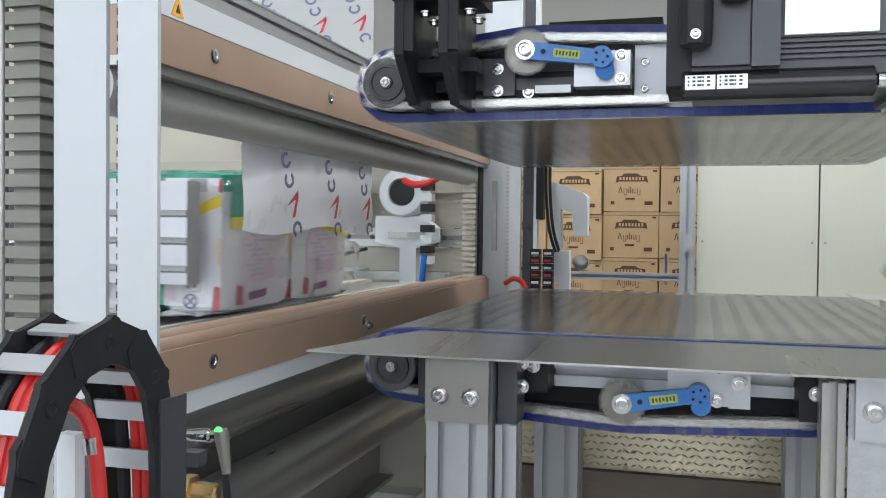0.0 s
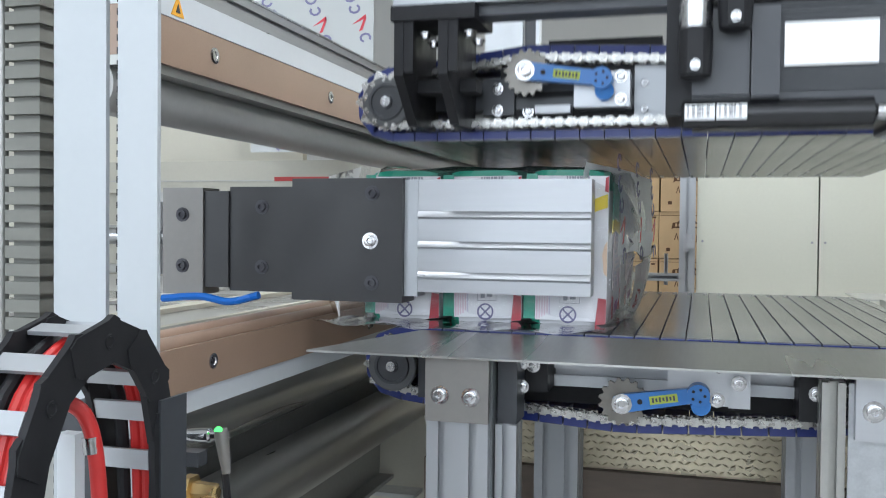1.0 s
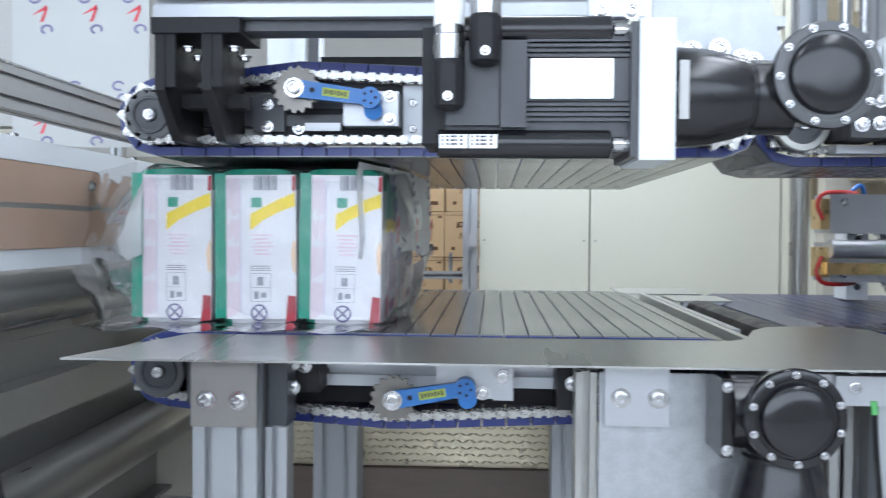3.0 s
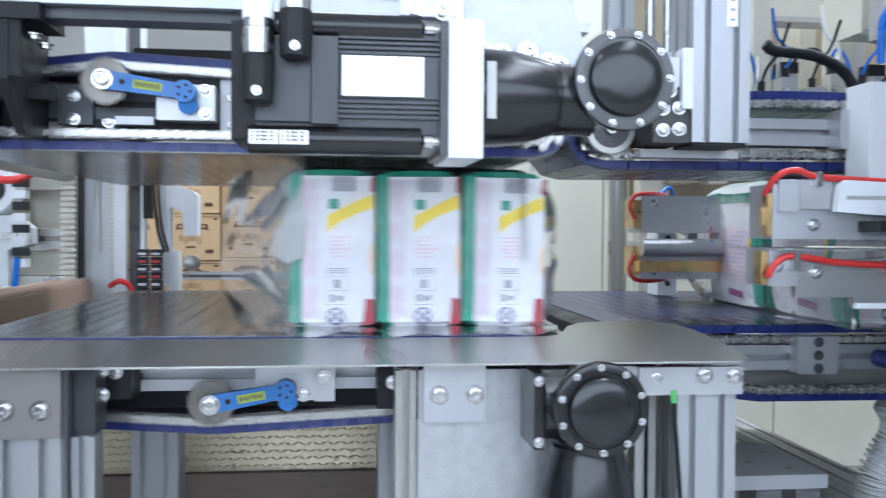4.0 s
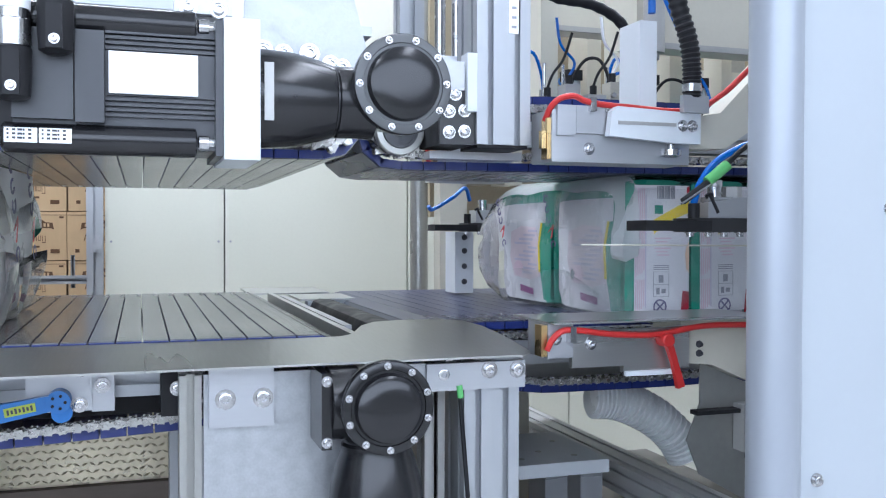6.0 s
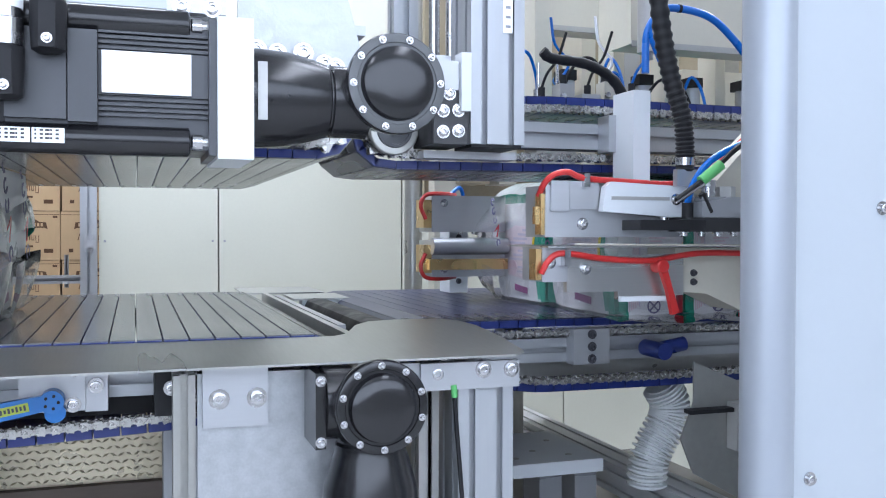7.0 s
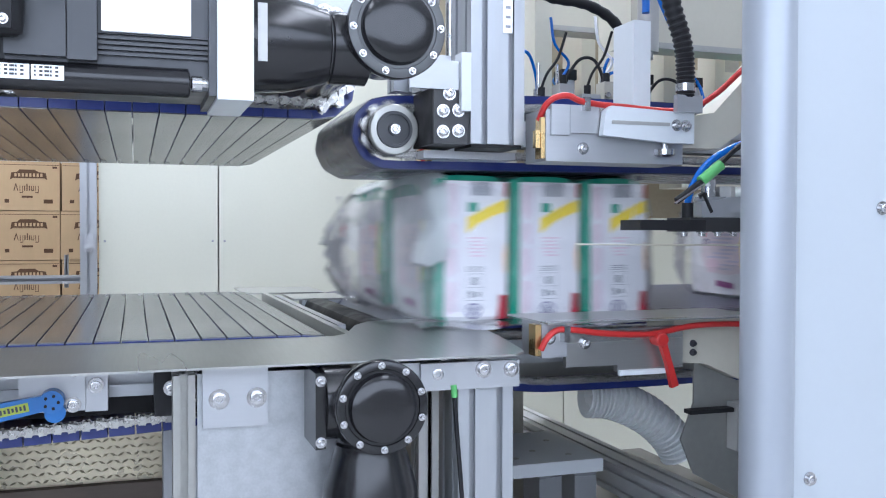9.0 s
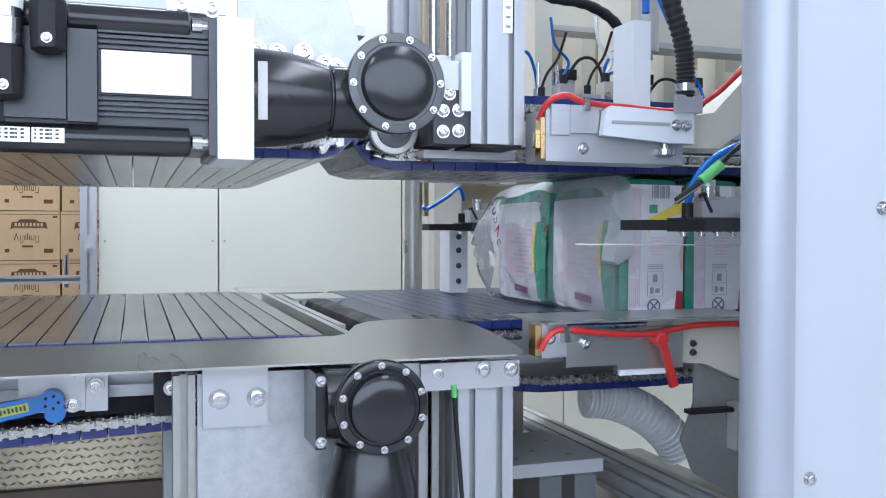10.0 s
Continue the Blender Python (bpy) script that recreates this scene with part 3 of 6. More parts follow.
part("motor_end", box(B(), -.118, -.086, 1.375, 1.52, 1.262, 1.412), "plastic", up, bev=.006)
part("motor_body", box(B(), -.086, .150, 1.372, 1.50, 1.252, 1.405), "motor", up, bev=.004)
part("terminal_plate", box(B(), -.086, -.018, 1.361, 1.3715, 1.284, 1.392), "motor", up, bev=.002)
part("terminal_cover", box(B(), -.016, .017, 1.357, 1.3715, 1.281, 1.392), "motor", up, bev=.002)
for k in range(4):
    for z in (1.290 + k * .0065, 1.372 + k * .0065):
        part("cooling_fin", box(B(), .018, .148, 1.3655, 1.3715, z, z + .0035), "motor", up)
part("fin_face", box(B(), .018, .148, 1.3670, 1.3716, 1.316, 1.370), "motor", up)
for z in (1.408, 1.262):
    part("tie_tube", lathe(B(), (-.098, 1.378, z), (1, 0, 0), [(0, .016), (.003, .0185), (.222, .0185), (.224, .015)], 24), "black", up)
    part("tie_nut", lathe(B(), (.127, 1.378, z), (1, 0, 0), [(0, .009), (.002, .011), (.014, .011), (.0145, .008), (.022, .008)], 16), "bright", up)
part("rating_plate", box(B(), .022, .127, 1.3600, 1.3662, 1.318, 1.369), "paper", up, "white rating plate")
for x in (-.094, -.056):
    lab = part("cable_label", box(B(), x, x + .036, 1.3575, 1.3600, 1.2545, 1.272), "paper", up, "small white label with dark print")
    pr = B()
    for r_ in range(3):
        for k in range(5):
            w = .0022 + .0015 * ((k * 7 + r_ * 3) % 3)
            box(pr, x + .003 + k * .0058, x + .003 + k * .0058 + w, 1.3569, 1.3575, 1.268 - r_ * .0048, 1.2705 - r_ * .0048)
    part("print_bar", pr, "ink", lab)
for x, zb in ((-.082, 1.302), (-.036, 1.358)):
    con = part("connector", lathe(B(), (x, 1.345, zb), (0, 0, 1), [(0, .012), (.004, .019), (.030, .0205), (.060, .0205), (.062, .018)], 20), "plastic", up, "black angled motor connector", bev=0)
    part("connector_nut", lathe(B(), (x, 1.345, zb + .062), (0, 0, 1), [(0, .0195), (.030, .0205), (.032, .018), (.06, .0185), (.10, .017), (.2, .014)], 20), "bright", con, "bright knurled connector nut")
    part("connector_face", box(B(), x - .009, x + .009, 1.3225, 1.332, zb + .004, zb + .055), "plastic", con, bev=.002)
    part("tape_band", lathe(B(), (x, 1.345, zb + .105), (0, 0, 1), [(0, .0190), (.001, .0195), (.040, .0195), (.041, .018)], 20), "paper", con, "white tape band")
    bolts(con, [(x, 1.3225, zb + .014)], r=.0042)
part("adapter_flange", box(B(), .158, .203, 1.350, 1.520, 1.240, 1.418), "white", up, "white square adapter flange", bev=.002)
# dark plate drawn as the shadow line beside the white flange
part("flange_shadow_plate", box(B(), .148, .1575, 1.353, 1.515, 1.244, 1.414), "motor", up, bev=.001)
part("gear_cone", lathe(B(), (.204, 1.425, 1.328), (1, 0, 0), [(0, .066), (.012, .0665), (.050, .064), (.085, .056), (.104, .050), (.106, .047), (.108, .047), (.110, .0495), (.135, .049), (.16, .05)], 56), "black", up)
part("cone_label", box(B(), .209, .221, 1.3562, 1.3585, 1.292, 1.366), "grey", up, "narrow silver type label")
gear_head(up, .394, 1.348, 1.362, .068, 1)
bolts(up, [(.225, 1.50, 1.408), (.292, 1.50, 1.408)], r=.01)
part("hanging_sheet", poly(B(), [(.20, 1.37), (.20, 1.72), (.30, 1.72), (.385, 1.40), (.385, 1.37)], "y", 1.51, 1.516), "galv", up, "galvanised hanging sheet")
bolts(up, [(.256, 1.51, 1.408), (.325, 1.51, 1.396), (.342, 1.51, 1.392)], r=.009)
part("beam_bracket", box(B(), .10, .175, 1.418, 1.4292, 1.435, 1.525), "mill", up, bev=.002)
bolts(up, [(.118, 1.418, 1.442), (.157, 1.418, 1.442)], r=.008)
shrink_to_eye = Matrix.Translation(DRIVE_EYE) @ Matrix.Scale(DRIVE, 4) @ Matrix.Translation(-DRIVE_EYE)
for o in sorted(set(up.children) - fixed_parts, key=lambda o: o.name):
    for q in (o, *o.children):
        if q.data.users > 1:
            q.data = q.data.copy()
        q.data.transform(shrink_to_eye @ Matrix.Translation(q.location))
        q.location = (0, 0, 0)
part("drive_shaft", lathe(B(), (.338, 1.235, 1.315), (0, 1, 0), [(0, .030), (.05, .030), (.052, .020), (.40, .020)], 24), "steel", up)
part("drive_console", box(B(), .175, .335, 1.2985, 1.4285, 1.395, 1.407), "galv", up, bev=.002)

# ---- exit conveyors ----
el = thing("exit_slat_conveyor", "lower exit slat conveyor with blue slats", "conveyor")
EL_SLATS = dress(EXIT_LOW, 1.74, 2.66, el, "slat_blue")
idler(el, .575, .928, 1.705)
part("side_rail", profile(B(), "x", 1.73, 1.775, .905, .950, .64, 1.7), "alu", el)
part("rail_clamp", box(B(), .83, .905, 1.70, 1.73, .902, .968), "mill", el, bev=.002)
part("back_sheet", box(B(), .56, 1.7, 1.78, 1.785, .87, .95), "dark_steel", el)
bolts(el, [(.868, 1.70, .958), (.868, 1.70, .935), (.868, 1.70, .912)], r=.006, material="ink")
part("tension_knob", cyl(cyl(B(), (1.00, 1.66, .925), (1.00, 1.73, .925), .016, 20), (1.06, 1.69, .935), (1.00, 1.69, .925), .014, 16), "blue", el)
eu = thing("upper_exit_conveyor", "upper exit slat conveyor with blue slats and end sprocket", "conveyor")
EU_SLATS = dress(EXIT_UP, 1.64, 1.96, eu, "slat_blue")
idler(eu, .455, 1.313, 1.592, "dark_steel")
part("side_rail", profile(B(), "x", 1.63, 1.675, 1.295, 1.34, .52, 1.55), "alu", eu)
part("rail_clamp", box(B(), .84, .905, 1.59, 1.63, 1.288, 1.352), "mill", eu, bev=.002)
bolts(eu, [(.872, 1.59, 1.34), (.872, 1.59, 1.32), (.872, 1.59, 1.298)], r=.006, material="ink")
part("bearing_block", box(B(), .495, .552, 1.52, 1.62, 1.285, 1.372), "plastic", eu, bev=.003)
part("hanger_plate", box(B(), .495, .552, 1.512, 1.519, 1.285, 1.372), "block", eu, bev=.002)
part("strip", box(B(), .50, .66, 1.58, 1.62, 1.268, 1.280), "mill", eu, bev=.001)
bolts(eu, [(.510, 1.512, 1.303), (.510, 1.512, 1.335), (.535, 1.512, 1.305), (.535, 1.512, 1.337), (.520, 1.512, 1.362)], r=.007)

t_ = thing("transfer_bridge", "black and silver transfer bridge between two slat belts", "transfer bridge")
part("wedge", poly(B(), [(.448, .90), (.446, .945), (.462, .978), (.478, .984), (.505, .982), (.540, .962), (.548, .90)], "y", 1.80, 2.415), "plastic", t_, "black curved transfer wedge", bev=.003)
part("edge_strip", box(B(), .388, .401, 1.645, 2.70, .955, .981), "plate", t_, bev=.001)
part("edge_strip", box(B(), .409, .424, 1.81, 2.62, .950, .979), "mill", t_, bev=.001)
part("trough", box(B(), .402, .5475, 1.80, 2.66, .88, .899), "plastic", t_)
part("end_cap", box(B(), .450, .560, 2.42, 2.46, .950, .978), "white", t_, bev=.002)
part("cap_plate", box(B(), .430, .570, 2.418, 2.60, .9785, .983), "plate", t_, bev=.001)
part("rear_sheet", box(B(), .34, .56, 2.70, 2.95, .976, .980), "plate", t_)

# ---- vertical guide at the exit ----
v = thing("vertical_guide", "tall pale slotted aluminium guide post with scale label", "guide post")
part("profile", profile(B(), "z", .553, .643, 1.505, 1.595, 1.286, 2.6), "alu", v)
part("end_cap", box(B(), .556, .640, 1.51, 1.59, 1.281, 1.2858), "plastic", v)
part("slide_bar", box(B(), .536, .552, 1.50, 1.53, 1.335, 1.425), "white", v, bev=.001)
part("scale_label", box(B(), .606, .622, 1.5035, 1.5048, 1.46, 1.60), "paper", v, "narrow scale label")
pr = B()
for k in range(9):
    box(pr, .610, .618, 1.5028, 1.5035, 1.468 + k * .015, 1.472 + k * .015)
part("print_bar", pr, "pack_grey", v)
v2 = thing("rear_guide", "steel guide rods beside a slotted aluminium post", "guide post")
part("profile", profile(B(), "z", .498, .543, 1.75, 1.795, 1.40, 2.6), "alu", v2)
part("rod", cyl(B(), (.573, 1.75, 1.40), (.573, 1.75, 2.6), .010, 16), "bright", v2)
part("rod", cyl(B(), (.605, 1.75, 1.40), (.605, 1.75, 2.6), .010, 16), "bright", v2)
part("carriage", box(B(), .487, .54, 1.56, 1.60, 1.372, 1.43), "mill", v2, bev=.002)
part("bridge", box(B(), .455, .534, 1.508, 1.513, 1.368, 1.412), "mill", v2, bev=.001)

# ---- exit sealing station ----
def jaw_front_upper():
    j = thing("upper_sealing_jaw", "silver upper sealing jaw with red cable and white arm", "sealing jaw")
    part("jaw_block", box(B(), .657, .90, 1.455, 1.53, 1.258, 1.338), "mill", j, bev=.002)
    part("cap_block", box(B(), .664, .695, 1.449, 1.4545, 1.298, 1.345), "mill", j, bev=.002)
    part("cap_block", box(B(), .6955, .745, 1.449, 1.4545, 1.302, 1.345), "mill", j, bev=.002)
    part("brass_strip", box(B(), .650, .6565, 1.457, 1.478, 1.262, 1.325), "brass", j, bev=.001)
    part("brass_contact", box(B(), .642, .6495, 1.459, 1.470, 1.278, 1.305), "brass", j, bev=.002)
    part("arm", poly(B(), [(.90, 1.285), (.90, 1.335), (.96, 1.345), (1.06, 1.445), (1.16, 1.52), (1.16, 1.43), (1.06, 1.345), (.97, 1.287)], "y", 1.456, 1.51), "beige", j, "cream painted angled arm", bev=.003)
    part("cable", tube(B(), [(.652, 1.47, 1.322), (.656, 1.455, 1.342), (.668, 1.447, 1.354), (.69, 1.445, 1.358), (.715, 1.445, 1.350), (.78, 1.449, 1.346), (.90, 1.455, 1.346), (.96, 1.452, 1.375), (1.02, 1.45, 1.425), (1.10, 1.45, 1.475)], .0048, 10, 8), "red", j, "red silicone cable")
    part("cable_clip", box(B(), .716, .726, 1.4405, 1.455, 1.336, 1.357), "bright", j)
    part("upright_block", box(B(), .854, .886, 1.531, 1.60, 1.285, 1.505), "white", j, "white upright block", bev=.002)
    bolts(j, [(.720, 1.455, 1.279)], r=.0065)
    bolts(j, [(1.045, 1.456, 1.405), (1.04, 1.456, 1.375)], r=.005)
    return j


def film_presser():
    j = thing("film_presser", "slotted white presser plate on a black corrugated hose", "presser plate")
    part("white_plate", poly(B(), [(.742, 1.298), (.747, 1.336), (.757, 1.344), (.905, 1.338), (.905, 1.290), (.86, 1.290)], "y", 1.430, 1.4445), "white", j, "white slotted plate", bev=.0015)
    part("slot", box(B(), .757, .86, 1.4292, 1.4305, 1.316, 1.3215), "grey", j)
    part("foot_screw", lathe(B(), (.862, 1.448, 1.290), (0, 0, -1), [(0, .006), (.008, .006), (.009, .017), (.018, .017), (.021, .010)], 16), "bright", j)
    part("hose_socket", box(B(), .866, .912, 1.418, 1.4295, 1.338, 1.365), "mill", j, bev=.002)
    part("hose", tube(B(), [(.888, 1.43, 1.362), (.888, 1.43, 1.40), (.882, 1.43, 1.45), (.862, 1.435, 1.52), (.846, 1.44, 1.62), (.83, 1.44, 1.80), (.82, 1.44, 1.95)], .0135, 12, 26, .14, 3), "plastic", j, "black corrugated hose")
    part("hose_clip", lathe(B(), (.888, 1.43, 1.372), (0, 0, 1), [(0, .0155), (.012, .0155)], 16), "bright", j)
    bolts(j, [(.872, 1.430, 1.318), (.889, 1.430, 1.318)], r=.0062)
    return j


def jaw_front_lower():
    j = thing("lower_sealing_jaw", "silver lower sealing jaw with red cable and red clamping lever", "sealing jaw")
    part("jaw_block", box(B(), .652, .695, 1.455, 1.53, .955, 1.008), "mill", j, bev=.002)
    part("side_plate", poly(B(), [(.695, .938), (.695, .992), (.905, .998), (.905, .930), (.785, .925), (.785, .938)], "y", 1.458, 1.47), "steel", j, "grey steel side plate", bev=.001)
    part("low_strip", box(B(), .785, .87, 1.45, 1.457, .922, .930), "white", j)
    part("brass_strip", box(B(), .642, .6515, 1.457, 1.482, .958, 1.006), "brass", j, bev=.001)
    part("film_table", box(B(), .655, 1.06, 1.44, 1.60, 1.008, 1.0105), "steel", j, "thin steel film table")
    part("cable", tube(B(), [(.648, 1.45, .968), (.656, 1.447, .985), (.672, 1.445, .998), (.70, 1.445, .998), (.76, 1.446, .990), (.84, 1.447, .987), (.93, 1.449, .998), (1.06, 1.45, .996)], .0048, 10, 8), "red", j, "red silicone cable")
    part("cable_clip", box(B(), .683, .693, 1.4395, 1.455, .980, 1.004), "bright", j)
    part("lever_hub", lathe(B(), (.853, 1.457, .978), (0, -1, 0), [(0, .011), (.022, .011), (.024, .009)], 20), "red", j)
    part("lever", poly(B(), [(.845, .984), (.858, .984), (.872, .94), (.884, .904), (.872, .900), (.862, .94)], "y", 1.436, 1.446), "red", j, "red clamping lever", bev=.002)
    part("white_body", poly(B(), [(.90, .935), (.90, 1.006), (1.10, 1.006), (1.10, .89), (1.03, .90), (.96, .93)], "y", 1.475, 1.56), "beige", j, bev=.003)
    bolts(j, [(.727, 1.458, .975), (.665, 1.455, .985)], r=.0065)
    bolts(j, [(.935, 1.475, .965), (.935, 1.475, .95)], r=.004, material="ink")
    return j


def jaw_rear(up_side):
    j = thing("rear_sealing_jaw", "silver rear sealing jaw with brass strip and red cable", "sealing jaw", "rear sealing jaws")
    s = 1 if up_side else -1
    z = 1.148 if up_side else 1.128
    z0, z1 = sorted((z, z + s * .085))
    part("jaw_block", box(B(), .715, .90, 2.20, 2.30, z0, z1), "mill", j, bev=.003)
    if not up_side:
        part("tube", cyl(B(), (.712, 2.19, 1.115), (.90, 2.19, 1.115), .02, 20), "mill", j)
        part("brass_strip", box(B(), .705, .90, 2.185, 2.21, 1.06, 1.085), "brass", j, bev=.002)
    part("brass_end", box(B(), .695, .7145, 2.20, 2.26, z0 + .01, z1 - .01), "brass", j, bev=.001)
    part("cable", tube(B(), [(.70, 2.2, z + s * .03), (.688, 2.2, z + s * .06), (.70, 2.2, z + s * .085), (.74, 2.21, z + s * .09), (.80, 2.28, z + s * .09)], .0048, 8, 6), "red", j)
    bolts(j, [(.745, 2.20, z + s * .068)], r=.006)
    return j


JAW_UP, PRESSER, JAW_LOW, REAR_UP, REAR_LOW = jaw_front_upper(), film_presser(), jaw_front_lower(), jaw_rear(True), jaw_rear(False)


def gripper(y, x0, label, s):
    k = thing("film_gripper", label, "gripper", "film grippers")
    part("finger", poly(B(), [(x0, y), (x0, y + .06), (x0 + .06, y + .07), (x0 + .11, y + .065), (x0 + .11, y - .01), (x0 + .05, y)], "z", 1.152, 1.168), "plastic", k, bev=.002)
    part("gripper_body", box(B(), x0 + .085, x0 + .22, y - .005, y + .06, 1.150, 1.172), "block", k, bev=.002)
    part("top_block", box(B(), x0 + .11, x0 + .22, y, y + .05, 1.1725, 1.205), "mill", k, bev=.003)
    part("valve", cyl(B(), (x0 + .135, y + .02, 1.205), (x0 + .135, y + .02, 1.232), .012, 16), "bright", k)
    part("nut", cyl(B(), (x0 + .165, y + .02, 1.205), (x0 + .165, y + .02, 1.222), .017, 6), "grey", k)
    part("elbow", cyl(cyl(B(), (x0 + .09, y + .01, 1.172), (x0 + .09, y + .01, 1.195), .009, 14), (x0 + .112, y + .005, 1.21), (x0 + .128, y + .005, 1.18), .006, 10), "plastic", k)
    bolts(k, [(x0 + .09, y + .02, 1.15), (x0 + .13, y + .03, 1.15), (x0 + .16, y + .03, 1.15), (x0 + .19, y + .03, 1.15)], axis=(0, 0, -1), r=.006)
    return k


gf = gripper(1.40, .790, "black film gripper with blue air tube and valve", 1)
part("air_tube", tube(B(), [(.880, 1.41, 1.195), (.884, 1.40, 1.225), (.905, 1.39, 1.258), (.95, 1.38, 1.284), (1.02, 1.37, 1.305), (1.10, 1.36, 1.315)], .0055, 10, 8), "air_blue", gf, "blue air tube")
part("sensor_rod", cyl(B(), (.828, 1.36, 1.196), (.888, 1.36, 1.236), .0055, 10), "plastic", gf)
part("sensor_tip", cyl(B(), (.822, 1.355, 1.192), (.875, 1.355, 1.224), .0018, 8), "bright", gf)
part("sleeve", cyl(B(), (.870, 1.36, 1.226), (.905, 1.36, 1.252), .0085, 12), "green", gf, "green cable sleeve")
part("sensor_cable", tube(B(), [(.90, 1.36, 1.25), (.94, 1.36, 1.282), (1.0, 1.36, 1.31), (1.06, 1.36, 1.33)], .0045, 8, 6), "plastic", gf)
gb = gripper(2.36, .76, "black film gripper on a rear white bracket", -1)
part("stand", box(B(), .835, .885, 2.42, 2.50, .99, 1.149), "white", gb, bev=.003)
bolts(gb, [(.86, 2.42, z) for z in (1.02, 1.06, 1.10, 1.135)], r=.005, material="ink")
part("air_tube", tube(B(), [(.86, 2.38, 1.23), (.84, 2.36, 1.26), (.80, 2.34, 1.235), (.745, 2.33, 1.205), (.73, 2.32, 1.212)], .005, 8, 6), "air_blue", gb)
part("tension_wire", cyl(B(), (.690, 1.42, 1.1305), (1.10, 1.42, 1.1275), .0013, 8), "beige", gf, "thin pale stretched wire")
piece("jaw_carrier_column", box(B(), 1.12, 1.20, 1.44, 1.56, 0, 2.4), "white", "white carrier column beside the exit jaws", "column", bev=.003)

# suction duct and under-structure at the exit
d = thing("suction_duct", "clear ribbed plastic suction hose under the exit belt", "suction hose")
# the hose is a row of rigid rings, hanging low or swung with the lower jaw
HOSE_OPEN = spline([Vector((.965, 1.90, .800)), Vector((1.010, 1.90, .795)), Vector((1.060, 1.90, .778)), Vector((1.118, 1.90, .746)), Vector((1.165, 1.90, .703)), Vector((1.195, 1.90, .655))], 8)
HOSE_SHUT = spline([Vector((1.145, 1.90, .812)), Vector((1.163, 1.90, .780)), Vector((1.160, 1.90, .742)), Vector((1.135, 1.90, .700)), Vector((1.112, 1.90, .655)), Vector((1.108, 1.90, .59))], 8)
HOSE = []
RINGS = 22


def hose_pose(line, k):
    i = k * (len(line) - 1) / RINGS
    p, q = Vector(line[int(i)]), Vector(line[min(int(i) + 1, len(line) - 1)])
    c = p.lerp(q, i - int(i))
    n = q - p if (q - p).length else Vector(line[-1]) - Vector(line[-2])
    return pose(c.x, c.y, c.z, 0, math.degrees(math.atan2(n.x, n.z)), 0)


ring_mesh = mesh_of("hose_ring", lathe(B(), (0, 0, -.007), (0, 0, 1), [(0, .034), (.003, .034), (.005, .044), (.009, .044), (.011, .034), (.014, .034)], 24), ["hose"])
for k in range(RINGS):
    o = new("hose_ring", ring_mesh)
    o.parent = d
    o.matrix_basis = hose_pose(HOSE_OPEN, k)
    HOSE.append(o)
ot = thing("outfeed_table", "brushed steel outfeed table beyond the exit belt", "table")
part("tabletop", box(B(), 1.84, 3.45, 1.70, 2.70, .955, .982), "steel", ot, bev=.002)
for x in (1.88, 3.36):
    for y in (1.74, 2.61):
        part("leg", profile(B(), "z", x, x + .05, y, y + .05, 0, .954), "alu", ot)
sc = thing("steel_chute", "dark folded steel chute below the exit", "chute")
part("chute_sheet", poly(B(), [(.955, .93), (.955, .86), (.930, .80), (.955, .74), (1.10, .66), (1.10, .87)], "y", 1.50, 1.504), "dark_steel", sc)
part("rail_plate", box(B(), .935, 1.10, 1.478, 1.499, .845, .852), "plastic", sc)
part("side_wall", box(B(), 1.02, 1.10, 1.47, 1.4985, .78, .86), "grey", sc, bev=.002)
mb = thing("machine_bed", "dark machine bed carrying pale slotted aluminium rails", "machine bed")
part("plinth", box(B(), .62, 1.75, 1.72, 3.0, 0, .385), "bracket", mb, "dark steel plinth", bev=.004)
part("bed_rail", profile(B(), "y", 1.13, 1.22, .53, .60, 1.75, 2.9), "bed", mb)
part("rail_stand", box(B(), 1.14, 1.21, 1.80, 1.86, .385, .53), "bracket", mb)
part("rail_stand", box(B(), 1.14, 1.21, 2.76, 2.82, .385, .53), "bracket", mb)
part("bed_rail", profile(B(), "y", .62, .70, .40, .48, 1.75, 2.9), "bed", mb)
part("linear_rail", profile(B(), "y", .84, .90, .42, .48, 1.75, 2.9), "dark_steel", mb, "dark steel linear rail")
bp = thing("carriage_table", "white drilled carriage table on rail blocks", "carriage")
part("table", box(B(), .70, .975, 1.85, 2.12, .655, .682), "white", bp, bev=.002)
holes = B()
for x, y in ((.80, 1.90), (.86, 1.95), (.92, 1.90), (.93, 2.03), (.85, 2.05), (.80, 2.0)):
    cyl(holes, (x, y, .6822), (x, y, .6830), .007, 12)
part("hole", holes, "grey", bp)
for x in (.73, .84, .92):
    part("rail_block", box(B(), x, x + .05, 1.87, 1.95, .482 if x < .75 else .0, .654), "mill", bp, bev=.003)
part("air_valve", lathe(B(), (.745, 1.90, .682), (0, 0, 1), [(0, .02), (.02, .02), (.022, .028), (.05, .028), (.052, .012), (.07, .012), (.072, .022), (.11, .022)], 16), "plastic", bp)
part("brass_valve", box(B(), .77, .80, 1.92, 1.95, .71, .75), "brass", bp)
for x, y, w in ((1.02, 2.5, .06), (.78, 2.72, .05), (.95, 2.9, .09)):
    piece("white_column", box(B(), x, x + w, y, y + .06, 0, .94 if x != .95 else 1.5), "beige", "white painted machine column", "column", "white columns", bev=.003)

